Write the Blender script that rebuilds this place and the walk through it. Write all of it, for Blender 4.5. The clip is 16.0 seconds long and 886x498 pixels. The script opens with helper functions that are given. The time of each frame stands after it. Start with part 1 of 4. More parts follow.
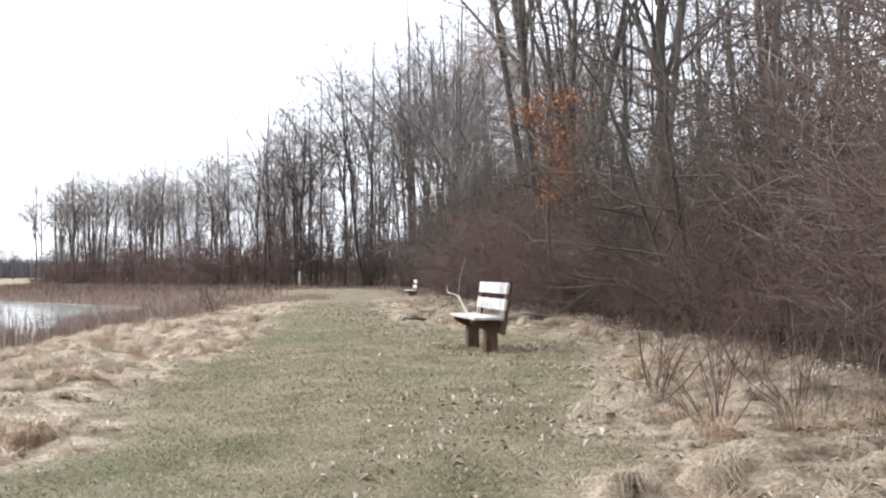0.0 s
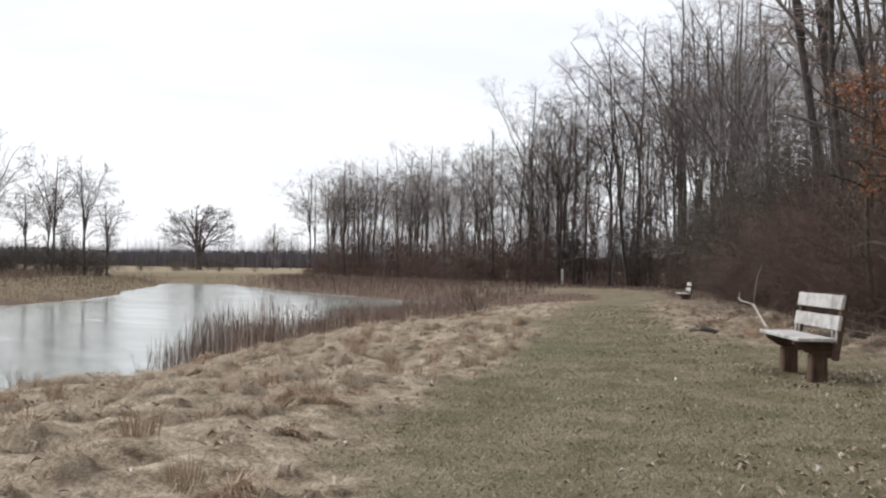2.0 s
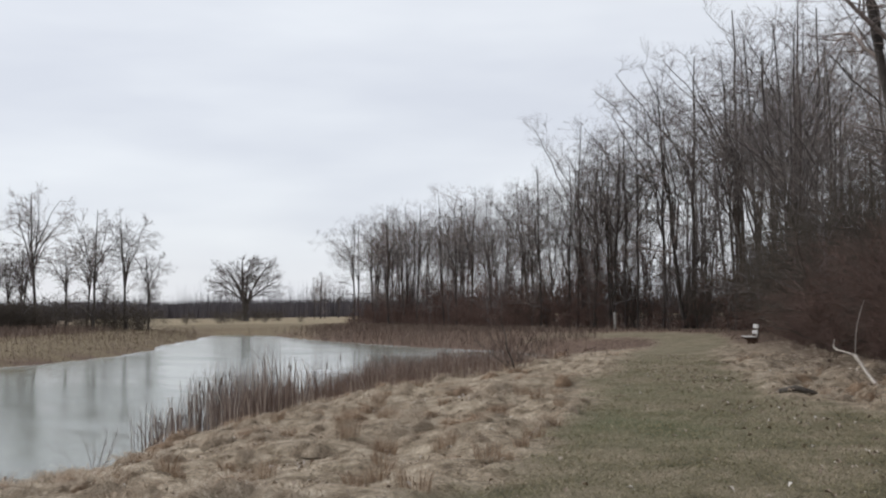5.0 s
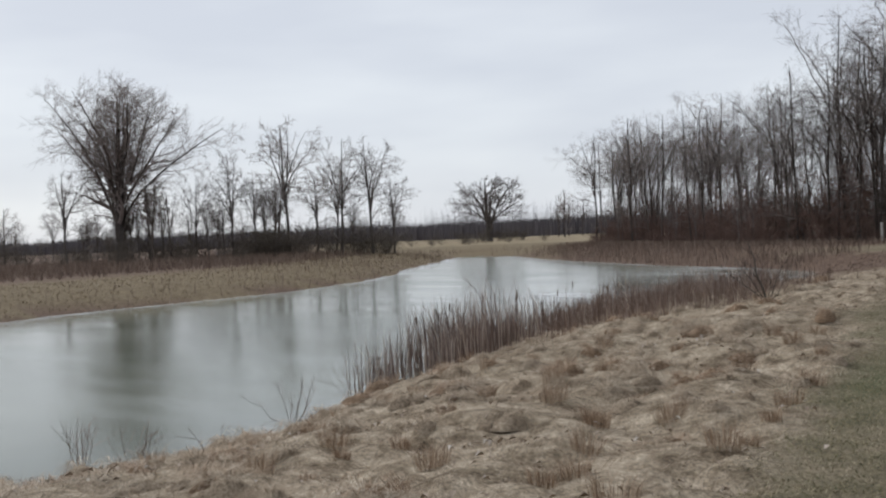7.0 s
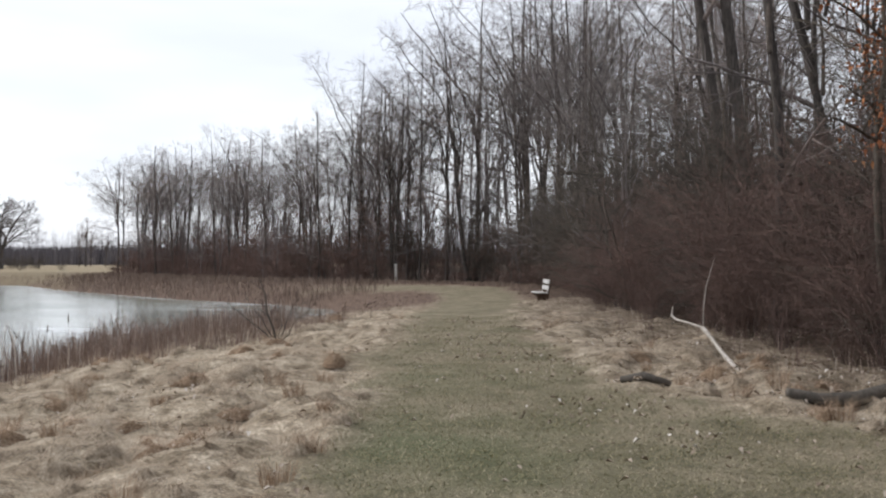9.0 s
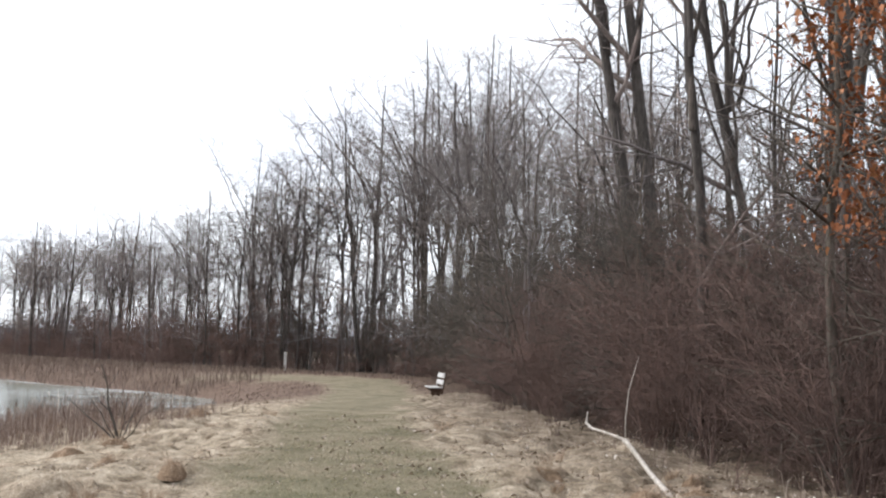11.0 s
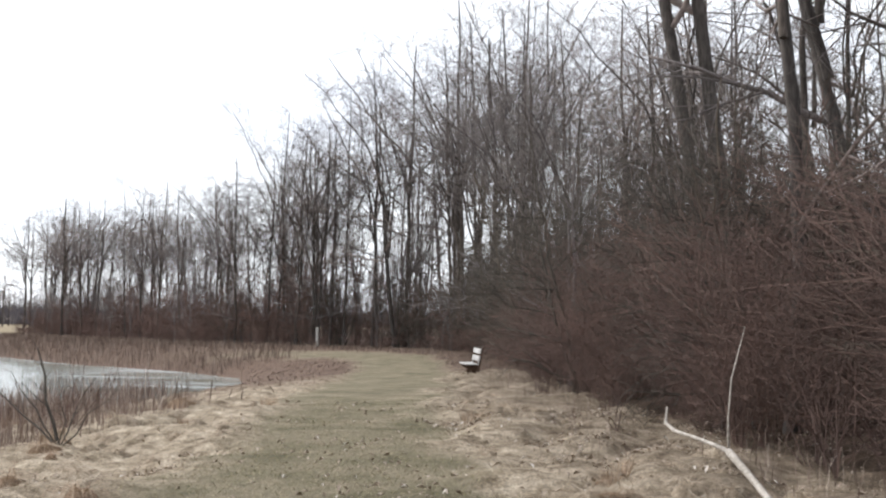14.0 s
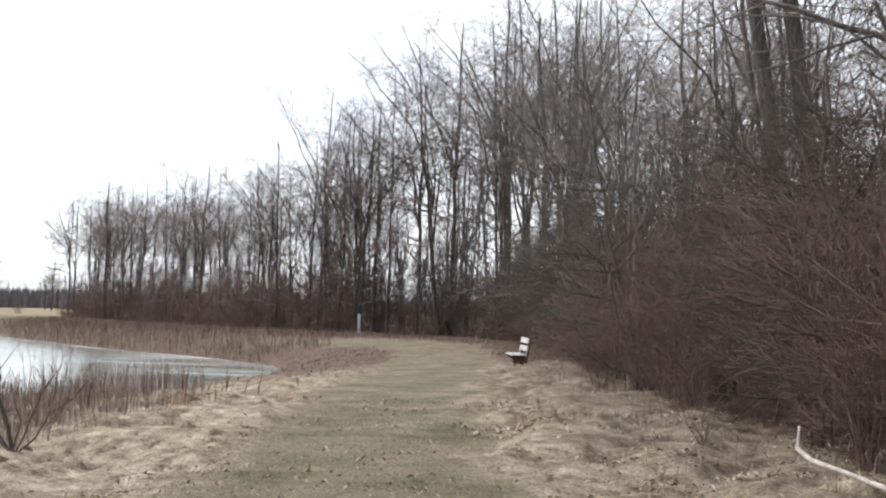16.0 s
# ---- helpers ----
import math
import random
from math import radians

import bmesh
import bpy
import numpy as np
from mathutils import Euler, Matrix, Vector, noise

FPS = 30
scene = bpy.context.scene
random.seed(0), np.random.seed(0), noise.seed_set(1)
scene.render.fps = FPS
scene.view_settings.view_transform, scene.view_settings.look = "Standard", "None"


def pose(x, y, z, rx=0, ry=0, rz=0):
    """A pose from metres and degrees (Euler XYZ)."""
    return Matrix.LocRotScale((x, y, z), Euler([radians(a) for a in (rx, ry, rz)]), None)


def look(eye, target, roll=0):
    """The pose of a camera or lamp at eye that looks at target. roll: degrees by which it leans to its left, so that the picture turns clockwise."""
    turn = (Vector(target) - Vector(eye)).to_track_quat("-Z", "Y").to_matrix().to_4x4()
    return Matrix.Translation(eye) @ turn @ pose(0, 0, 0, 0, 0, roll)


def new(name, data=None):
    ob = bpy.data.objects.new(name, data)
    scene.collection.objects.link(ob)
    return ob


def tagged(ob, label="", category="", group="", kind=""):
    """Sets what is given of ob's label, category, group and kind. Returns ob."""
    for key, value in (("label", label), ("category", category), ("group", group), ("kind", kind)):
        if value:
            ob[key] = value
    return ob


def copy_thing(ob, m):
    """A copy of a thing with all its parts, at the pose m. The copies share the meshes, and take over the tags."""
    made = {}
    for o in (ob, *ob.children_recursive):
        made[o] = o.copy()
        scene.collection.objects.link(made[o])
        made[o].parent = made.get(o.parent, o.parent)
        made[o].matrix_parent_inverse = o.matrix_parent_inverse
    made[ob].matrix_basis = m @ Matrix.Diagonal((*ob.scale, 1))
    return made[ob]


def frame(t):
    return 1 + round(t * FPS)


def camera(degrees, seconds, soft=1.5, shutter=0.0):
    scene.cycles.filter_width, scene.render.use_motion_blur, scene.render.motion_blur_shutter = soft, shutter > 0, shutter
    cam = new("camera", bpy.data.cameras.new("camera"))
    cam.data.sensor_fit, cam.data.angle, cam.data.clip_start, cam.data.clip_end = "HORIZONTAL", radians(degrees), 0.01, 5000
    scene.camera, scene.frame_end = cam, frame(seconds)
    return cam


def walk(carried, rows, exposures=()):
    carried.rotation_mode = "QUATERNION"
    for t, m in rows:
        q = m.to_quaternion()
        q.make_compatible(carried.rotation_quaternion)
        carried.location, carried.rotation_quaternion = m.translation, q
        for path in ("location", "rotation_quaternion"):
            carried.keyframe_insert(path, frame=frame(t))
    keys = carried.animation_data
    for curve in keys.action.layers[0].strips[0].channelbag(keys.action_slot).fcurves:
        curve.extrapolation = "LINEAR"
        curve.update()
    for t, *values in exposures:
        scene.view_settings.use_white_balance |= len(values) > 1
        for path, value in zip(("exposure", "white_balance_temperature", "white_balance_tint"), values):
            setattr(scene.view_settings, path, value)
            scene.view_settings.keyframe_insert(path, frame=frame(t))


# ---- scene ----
cam = camera(44.9, 16.0, 2.2)
PATH = [
    (0, (2.574, 0.762, 1.225), (2.192, 2.725, 1.262), -0.6),
    (0.5, (2.37, 1.391, 1.227), (1.849, 3.321, 1.269), 1.5),
    (1, (2.091, 2.034, 1.27), (1.454, 3.93, 1.297), 0.2),
    (1.5, (1.797, 2.673, 1.253), (0.932, 4.476, 1.287), 2.3),
    (2, (1.486, 3.246, 1.283), (0.645, 5.06, 1.314), 0.9),
    (2.5, (1.249, 3.873, 1.323), (0.348, 5.656, 1.421), -0.2),
    (3, (0.991, 4.544, 1.339), (0.194, 6.375, 1.45), 1.0),
    (3.5, (0.812, 5.175, 1.348), (0.016, 7.004, 1.498), -0.9),
    (4, (0.597, 5.799, 1.357), (-0.264, 7.597, 1.525), 1.7),
    (4.5, (0.402, 6.462, 1.357), (-0.479, 8.252, 1.497), 0.9),
    (7, (-0.69, 9.337, 1.565), (-1.994, 10.853, 1.537), -2.3),
    (7.5, (-0.938, 9.907, 1.514), (-2.343, 11.327, 1.412), -0.8),
    (8, (-1.18, 10.605, 1.525), (-2.228, 12.306, 1.444), -1.4),
    (8.5, (-1.325, 11.179, 1.486), (-2.25, 12.951, 1.424), 1.5),
    (9, (-1.465, 11.699, 1.479), (-2.013, 13.622, 1.498), -0.0),
    (9.5, (-1.63, 12.325, 1.467), (-2.192, 14.244, 1.443), -1.5),
    (10, (-1.76, 13.005, 1.471), (-2.103, 14.975, 1.535), 0.7),
    (12.3, (-2.052, 15.827, 1.486), (-2.455, 17.773, 1.708), 2.4),
    (12.5, (-2.095, 16.088, 1.466), (-2.487, 18.04, 1.657), 0.8),
    (13, (-2.194, 16.726, 1.462), (-2.678, 18.66, 1.621), 2.0),
    (13.5, (-2.308, 17.324, 1.478), (-2.774, 19.265, 1.601), 0.8),
    (14, (-2.381, 17.989, 1.493), (-2.818, 19.936, 1.632), 0.7),
    (14.5, (-2.48, 18.628, 1.483), (-2.8, 20.595, 1.654), 1.7),
    (15, (-2.592, 19.286, 1.461), (-2.915, 21.25, 1.658), 1.0),
    (15.5, (-2.754, 19.853, 1.47), (-3.319, 21.766, 1.613), 1.8),
    (16, (-2.917, 20.568, 1.45), (-3.439, 22.495, 1.566), 1.3),
]
EXPOSURES = [(0, 1.43, 6130, 9), (1.0, 1.06, 6160, 9), (1.5, 0.75, 6250, 9), (2.0, 0.52, 6400, 9), (2.5, 0.45, 6550, 9), (3.0, 0.3, 6450, 9), (4.0, 0.22, 6380, 9), (4.5, 0.16, 6320, 9), (7.0, 0.0, 6200, 8), (8.0, 0.12, 6230, 9),
             (9.0, 0.5, 6230, 9), (9.5, 0.72, 6130, 9), (10.0, 0.88, 6150, 9), (12.5, 1.1, 6250, 8), (14.0, 0.95, 6250, 8), (16.0, 0.95, 6250, 8)]
walk(cam, [(t, look(eye, target, roll)) for t, eye, target, roll in PATH], EXPOSURES)


# ---------------------------------------------------------------- world, sun
def build_world():
    w = bpy.data.worlds.new("overcast_sky")
    scene.world = w
    w.use_nodes = True
    nt = w.node_tree
    nt.nodes.clear()
    out = nt.nodes.new("ShaderNodeOutputWorld")
    sky = nt.nodes.new("ShaderNodeTexSky")
    sky.sky_type = "NISHITA"
    sky.sun_disc = False
    sky.sun_elevation = radians(SUN_ELEVATION)
    sky.sun_rotation = radians(SUN_ROTATION)
    bg_sky = nt.nodes.new("ShaderNodeBackground")
    bg_sky.inputs["Strength"].default_value = 0.08
    nt.links.new(sky.outputs["Color"], bg_sky.inputs["Color"])
    tc = nt.nodes.new("ShaderNodeTexCoord")
    mp = nt.nodes.new("ShaderNodeMapping")
    mp.inputs["Scale"].default_value = (1.3, 1.3, 6.0)
    nz = nt.nodes.new("ShaderNodeTexNoise")
    nz.inputs["Scale"].default_value = 1.6
    nz.inputs["Detail"].default_value = 4.0
    nz.inputs["Roughness"].default_value = 0.5
    ramp = nt.nodes.new("ShaderNodeValToRGB")
    ramp.color_ramp.elements[0].position = 0.36
    ramp.color_ramp.elements[0].color = (0.70, 0.708, 0.755, 1)
    ramp.color_ramp.elements[1].position = 0.62
    ramp.color_ramp.elements[1].color = (0.84, 0.845, 0.865, 1)
    bg_cloud = nt.nodes.new("ShaderNodeBackground")
    bg_cloud.inputs["Strength"].default_value = CLOUD
    add = nt.nodes.new("ShaderNodeMixShader")
    add.inputs["Fac"].default_value = 0.88
    nt.links.new(tc.outputs["Generated"], mp.inputs["Vector"])
    nt.links.new(mp.outputs["Vector"], nz.inputs["Vector"])
    nt.links.new(nz.outputs["Fac"], ramp.inputs["Fac"])
    nt.links.new(ramp.outputs["Color"], bg_cloud.inputs["Color"])
    nt.links.new(bg_sky.outputs[0], add.inputs[1])
    nt.links.new(bg_cloud.outputs[0], add.inputs[2])
    nt.links.new(add.outputs[0], out.inputs["Surface"])
    sun = bpy.data.lights.new("sun", "SUN")
    sun.energy, sun.angle, sun.color = SUN_STRENGTH, radians(14), (1.0, 0.96, 0.91)
    ob = new("sun", sun)
    az, el = radians(SUN_ROTATION), radians(SUN_ELEVATION)
    to_sun = Vector((math.sin(az) * math.cos(el), math.cos(az) * math.cos(el), math.sin(el)))
    ob.matrix_world = look(to_sun * 300, (0, 0, 0))


SUN_ELEVATION, SUN_ROTATION, SUN_STRENGTH, CLOUD = 38.0, -80.0, 1.75, 1.02
build_world()


# ---------------------------------------------------------------- materials
def material(name, rough=0.9):
    m = bpy.data.materials.new(name)
    m.use_nodes = True
    nt = m.node_tree
    b = nt.nodes["Principled BSDF"]
    b.inputs["Roughness"].default_value = rough
    b.inputs["Specular IOR Level"].default_value = 0.25
    return m, nt, b


def ramp_node(nt, stops):
    r = nt.nodes.new("ShaderNodeValToRGB")
    e = r.color_ramp.elements
    while len(e) < len(stops):
        e.new(0.5)
    for k, (p, c) in enumerate(stops):
        e[k].position, e[k].color = p, (*c, 1)
    return r


def noise_node(nt, scale, detail=4.0, rough=0.55, vec=None):
    n = nt.nodes.new("ShaderNodeTexNoise")
    n.inputs["Scale"].default_value = scale
    n.inputs["Detail"].default_value = detail
    n.inputs["Roughness"].default_value = rough
    if vec is not None:
        nt.links.new(vec, n.inputs["Vector"])
    return n


def mix_node(nt, fac, a, b, mode="MIX"):
    n = nt.nodes.new("ShaderNodeMix")
    n.data_type, n.blend_type = "RGBA", mode
    for sock, v in ((n.inputs["Factor"], fac), (n.inputs["A"], a), (n.inputs["B"], b)):
        if isinstance(v, (int, float)):
            sock.default_value = v
        elif isinstance(v, tuple):
            sock.default_value = (*v, 1)
        else:
            nt.links.new(v, sock)
    return n.outputs["Result"]


def bump(nt, b, height, strength, dist):
    n = nt.nodes.new("ShaderNodeBump")
    n.inputs["Strength"].default_value = strength
    n.inputs["Distance"].default_value = dist
    nt.links.new(height, n.inputs["Height"])
    nt.links.new(n.outputs["Normal"], b.inputs["Normal"])


def mat_island(name, stops, rough=0.85, large=None):
    """Blades, leaves and stems: each loose piece takes its own shade."""
    m, nt, b = material(name, rough)
    g = nt.nodes.new("ShaderNodeNewGeometry")
    r = ramp_node(nt, stops)
    nt.links.new(g.outputs["Random Per Island"], r.inputs["Fac"])
    col = r.outputs["Color"]
    if large:
        n = noise_node(nt, large[0], 3.0, 0.5, g.outputs["Position"])
        r2 = ramp_node(nt, [(0.38, large[1]), (0.62, (1, 1, 1))])
        nt.links.new(n.outputs["Fac"], r2.inputs["Fac"])
        col = mix_node(nt, 1.0, col, r2.outputs["Color"], "MULTIPLY")
    nt.links.new(col, b.inputs["Base Color"])
    return m


def mat_bark(name, dark, light, tint=(0.5, 0.5, 0.5)):
    m, nt, b = material(name, 0.92)
    tc = nt.nodes.new("ShaderNodeTexCoord")
    mp = nt.nodes.new("ShaderNodeMapping")
    mp.inputs["Scale"].default_value = (1, 1, 0.18)
    nt.links.new(tc.outputs["Object"], mp.inputs["Vector"])
    n = noise_node(nt, 22.0, 5.0, 0.65, mp.outputs["Vector"])
    n2 = noise_node(nt, 0.9, 3.0, 0.5, tc.outputs["Object"])
    r = ramp_node(nt, [(0.35, dark), (0.68, light)])
    nt.links.new(n.outputs["Fac"], r.inputs["Fac"])
    r2 = ramp_node(nt, [(0.35, (0.7, 0.7, 0.68)), (0.65, (1.1, 1.08, 1.05))])
    nt.links.new(n2.outputs["Fac"], r2.inputs["Fac"])
    col = mix_node(nt, 1.0, r.outputs["Color"], r2.outputs["Color"], "MULTIPLY")
    oi = nt.nodes.new("ShaderNodeObjectInfo")
    r3 = ramp_node(nt, [(0.0, (0.75, 0.74, 0.74)), (0.5, (1, 1, 1)), (1.0, (1.2, 1.12, 1.05))])
    nt.links.new(oi.outputs["Random"], r3.inputs["Fac"])
    col = mix_node(nt, 1.0, col, r3.outputs["Color"], "MULTIPLY")
    nt.links.new(col, b.inputs["Base Color"])
    bump(nt, b, n.outputs["Fac"], 0.6, 0.02)
    return m


def mat_wood(name, dark, light, rough=0.85, axis=(2.0, 30.0, 30.0)):
    m, nt, b = material(name, rough)
    tc = nt.nodes.new("ShaderNodeTexCoord")
    mp = nt.nodes.new("ShaderNodeMapping")
    mp.inputs["Scale"].default_value = axis
    nt.links.new(tc.outputs["Object"], mp.inputs["Vector"])
    n = noise_node(nt, 1.6, 6.0, 0.65, mp.outputs["Vector"])
    n2 = noise_node(nt, 4.0, 4.0, 0.6, tc.outputs["Object"])
    r = ramp_node(nt, [(0.3, dark), (0.6, light)])
    nt.links.new(n.outputs["Fac"], r.inputs["Fac"])
    r2 = ramp_node(nt, [(0.32, (0.55, 0.54, 0.52)), (0.56, (1, 1, 1))])
    nt.links.new(n2.outputs["Fac"], r2.inputs["Fac"])
    col = mix_node(nt, 1.0, r.outputs["Color"], r2.outputs["Color"], "MULTIPLY")
    nt.links.new(col, b.inputs["Base Color"])
    bump(nt, b, n.outputs["Fac"], 0.5, 0.004)
    return m


def mat_ground():
    m, nt, b = material("ground_turf", 0.95)
    b.inputs["Specular IOR Level"].default_value = 0.1
    g = nt.nodes.new("ShaderNodeNewGeometry")
    pos = g.outputs["Position"]

    def attr(name):
        a = nt.nodes.new("ShaderNodeAttribute")
        a.attribute_name = name
        return a.outputs["Fac"]

    n_big = noise_node(nt, 0.35, 4.0, 0.55, pos)
    n_mid = noise_node(nt, 3.6, 6.0, 0.68, pos)
    n_fine = noise_node(nt, 34.0, 5.0, 0.75, pos)
    # dry straw tones; the dark stop paints in the shade under tufts
    straw = ramp_node(nt, [(0.32, (0.11, 0.08, 0.055)), (0.47, (0.29, 0.235, 0.172)), (0.64, (0.52, 0.44, 0.345))])
    nt.links.new(n_mid.outputs["Fac"], straw.inputs["Fac"])
    turf = ramp_node(nt, [(0.30, (0.10, 0.092, 0.058)), (0.45, (0.175, 0.152, 0.102)), (0.66, (0.28, 0.236, 0.17))])
    n_patch = noise_node(nt, 1.1, 6.0, 0.7, pos)
    nt.links.new(n_patch.outputs["Fac"], turf.inputs["Fac"])
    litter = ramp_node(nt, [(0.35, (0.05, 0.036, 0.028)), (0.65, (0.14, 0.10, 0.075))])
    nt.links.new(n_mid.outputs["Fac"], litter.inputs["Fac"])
    field = ramp_node(nt, [(0.3, (0.22, 0.175, 0.115)), (0.7, (0.32, 0.265, 0.18))])
    nt.links.new(n_mid.outputs["Fac"], field.inputs["Fac"])
    brown = ramp_node(nt, [(0.3, (0.10, 0.068, 0.054)), (0.7, (0.20, 0.142, 0.11))])
    nt.links.new(n_mid.outputs["Fac"], brown.inputs["Fac"])
    col = mix_node(nt, attr("mown"), straw.outputs["Color"], turf.outputs["Color"])
    col = mix_node(nt, attr("lush"), col, (0.085, 0.108, 0.050))
    col = mix_node(nt, attr("field"), col, field.outputs["Color"])
    olive = ramp_node(nt, [(0.3, (0.12, 0.095, 0.06)), (0.7, (0.27, 0.215, 0.145))])
    nt.links.new(n_mid.outputs["Fac"], olive.inputs["Fac"])
    col = mix_node(nt, attr("bank"), col, olive.outputs["Color"])
    col = mix_node(nt, attr("brush"), col, brown.outputs["Color"])
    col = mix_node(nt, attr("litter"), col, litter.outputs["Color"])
    fine = ramp_node(nt, [(0.34, (0.42, 0.42, 0.42)), (0.66, (1.4, 1.38, 1.34))])
    nt.links.new(n_fine.outputs["Fac"], fine.inputs["Fac"])
    col = mix_node(nt, 1.0, col, fine.outputs["Color"], "MULTIPLY")
    nt.links.new(col, b.inputs["Base Color"])
    bump(nt, b, n_fine.outputs["Fac"], 0.8, 0.03)
    return m


def mat_ice():
    m, nt, b = material("pond_ice", 0.2)
    b.inputs["IOR"].default_value = 1.33
    b.inputs["Specular IOR Level"].default_value = 0.6
    g = nt.nodes.new("ShaderNodeNewGeometry")
    a = nt.nodes.new("ShaderNodeAttribute")
    a.attribute_name = "rim"
    mp = nt.nodes.new("ShaderNodeMapping")
    mp.inputs["Scale"].default_value = (0.10, 0.45, 1)
    mp.inputs["Rotation"].default_value = (0, 0, radians(20))
    nt.links.new(g.outputs["Position"], mp.inputs["Vector"])
    n = noise_node(nt, 1.0, 5.0, 0.55, mp.outputs["Vector"])
    n2 = noise_node(nt, 0.12, 3.0, 0.5, g.outputs["Position"])
    r = ramp_node(nt, [(0.3, (0.10, 0.114, 0.082)), (0.7, (0.175, 0.186, 0.15))])
    nt.links.new(n2.outputs["Fac"], r.inputs["Fac"])
    streak = ramp_node(nt, [(0.55, (0, 0, 0)), (0.78, (0.35, 0.35, 0.35))])
    nt.links.new(n.outputs["Fac"], streak.inputs["Fac"])
    col = mix_node(nt, streak.outputs["Color"], r.outputs["Color"], (0.42, 0.44, 0.43))
    fr = nt.nodes.new("ShaderNodeAttribute")
    fr.attribute_name = "frost"
    pale = ramp_node(nt, [(0.36, (0, 0, 0)), (0.6, (0.75, 0.75, 0.75))])
    nt.links.new(n.outputs["Fac"], pale.inputs["Fac"])
    fm = mix_node(nt, fr.outputs["Fac"], (0, 0, 0), pale.outputs["Color"])
    col = mix_node(nt, fm, col, (0.62, 0.64, 0.64))
    col = mix_node(nt, a.outputs["Fac"], col, (0.72, 0.74, 0.76))
    nt.links.new(col, b.inputs["Base Color"])
    rr = ramp_node(nt, [(0.3, (0.10, 0.10, 0.10)), (0.75, (0.2, 0.2, 0.2))])
    nt.links.new(n.outputs["Fac"], rr.inputs["Fac"])
    nt.links.new(rr.outputs["Color"], b.inputs["Roughness"])
    n3 = noise_node(nt, 1.2, 3.0, 0.5, g.outputs["Position"])
    bump(nt, b, n3.outputs["Fac"], 0.05, 0.05)
    return m


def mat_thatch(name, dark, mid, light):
    """Matted grass seen from outside: fine strands, the shade in their gaps painted as the dark tone."""
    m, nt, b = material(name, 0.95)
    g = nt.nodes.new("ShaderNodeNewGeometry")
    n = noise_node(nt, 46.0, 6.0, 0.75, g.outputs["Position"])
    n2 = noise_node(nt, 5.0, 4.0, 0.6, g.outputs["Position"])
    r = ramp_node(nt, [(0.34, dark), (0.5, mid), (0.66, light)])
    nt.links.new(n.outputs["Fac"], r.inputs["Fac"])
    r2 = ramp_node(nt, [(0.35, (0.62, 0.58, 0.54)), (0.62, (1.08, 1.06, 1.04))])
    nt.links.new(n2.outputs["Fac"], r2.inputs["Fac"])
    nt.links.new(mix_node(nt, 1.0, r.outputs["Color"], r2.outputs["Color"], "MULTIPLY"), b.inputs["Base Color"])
    bump(nt, b, n.outputs["Fac"], 0.9, 0.03)
    return m


M_GROUND = mat_ground()
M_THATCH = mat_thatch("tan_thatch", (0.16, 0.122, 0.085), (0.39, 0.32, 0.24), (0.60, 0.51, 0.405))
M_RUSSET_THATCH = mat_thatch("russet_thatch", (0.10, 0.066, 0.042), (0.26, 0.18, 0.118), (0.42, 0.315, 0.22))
M_ICE = mat_ice()
M_BARK = mat_bark("bark_grey_brown", (0.056, 0.049, 0.046), (0.14, 0.123, 0.114))
M_TWIG = mat_bark("twig_grey_brown", (0.15, 0.131, 0.128), (0.28, 0.245, 0.24))
M_SHRUB = mat_bark("shrub_red_brown", (0.095, 0.062, 0.055), (0.19, 0.132, 0.116))
M_PALE = mat_bark("shrub_pale_grey", (0.13, 0.10, 0.088), (0.26, 0.21, 0.185))
M_UNDER = mat_bark("understory_dark", (0.066, 0.058, 0.05), (0.135, 0.118, 0.102))
M_MOWN = mat_island("mown_grass", [(0.0, (0.10, 0.105, 0.052)), (0.3, (0.19, 0.172, 0.10)), (0.6, (0.32, 0.268, 0.18)), (1.0, (0.50, 0.43, 0.32))], 0.9, (1.1, (0.86, 0.87, 0.74)))
M_DRY = mat_island("dry_grass", [(0.0, (0.16, 0.12, 0.088)), (0.35, (0.345, 0.28, 0.207)), (0.75, (0.54, 0.455, 0.357)), (1.0, (0.69, 0.605, 0.50))], 0.85, (1.3, (0.68, 0.61, 0.55)))
M_RUSSET = mat_island("russet_grass", [(0.0, (0.21, 0.14, 0.095)), (0.6, (0.35, 0.25, 0.17)), (1.0, (0.52, 0.41, 0.305))], 0.85)
M_REED = mat_island("cattail_leaves", [(0.0, (0.09, 0.062, 0.052)), (0.5, (0.19, 0.138, 0.115)), (0.8, (0.34, 0.265, 0.22)), (1.0, (0.58, 0.51, 0.44))], 0.8)
M_SOFT = mat_island("soft_tan_blades", [(0.0, (0.27, 0.215, 0.155)), (0.5, (0.42, 0.35, 0.27)), (1.0, (0.58, 0.50, 0.40))], 0.85, (1.3, (0.74, 0.68, 0.62)))
M_REDDISH = mat_island("red_brown_stems", [(0.0, (0.115, 0.078, 0.064)), (0.6, (0.21, 0.15, 0.122)), (0.9, (0.34, 0.265, 0.215)), (1.0, (0.52, 0.45, 0.38))], 0.85)
M_BANK = mat_island("olive_bank_grass", [(0.0, (0.13, 0.10, 0.065)), (0.5, (0.25, 0.20, 0.135)), (1.0, (0.40, 0.33, 0.235))], 0.9, (0.35, (0.72, 0.66, 0.58)))
M_BROWN = mat_island("brown_marsh_grass", [(0.0, (0.105, 0.074, 0.061)), (0.6, (0.20, 0.15, 0.122)), (1.0, (0.34, 0.272, 0.222))], 0.9, (0.5, (0.76, 0.71, 0.67)))
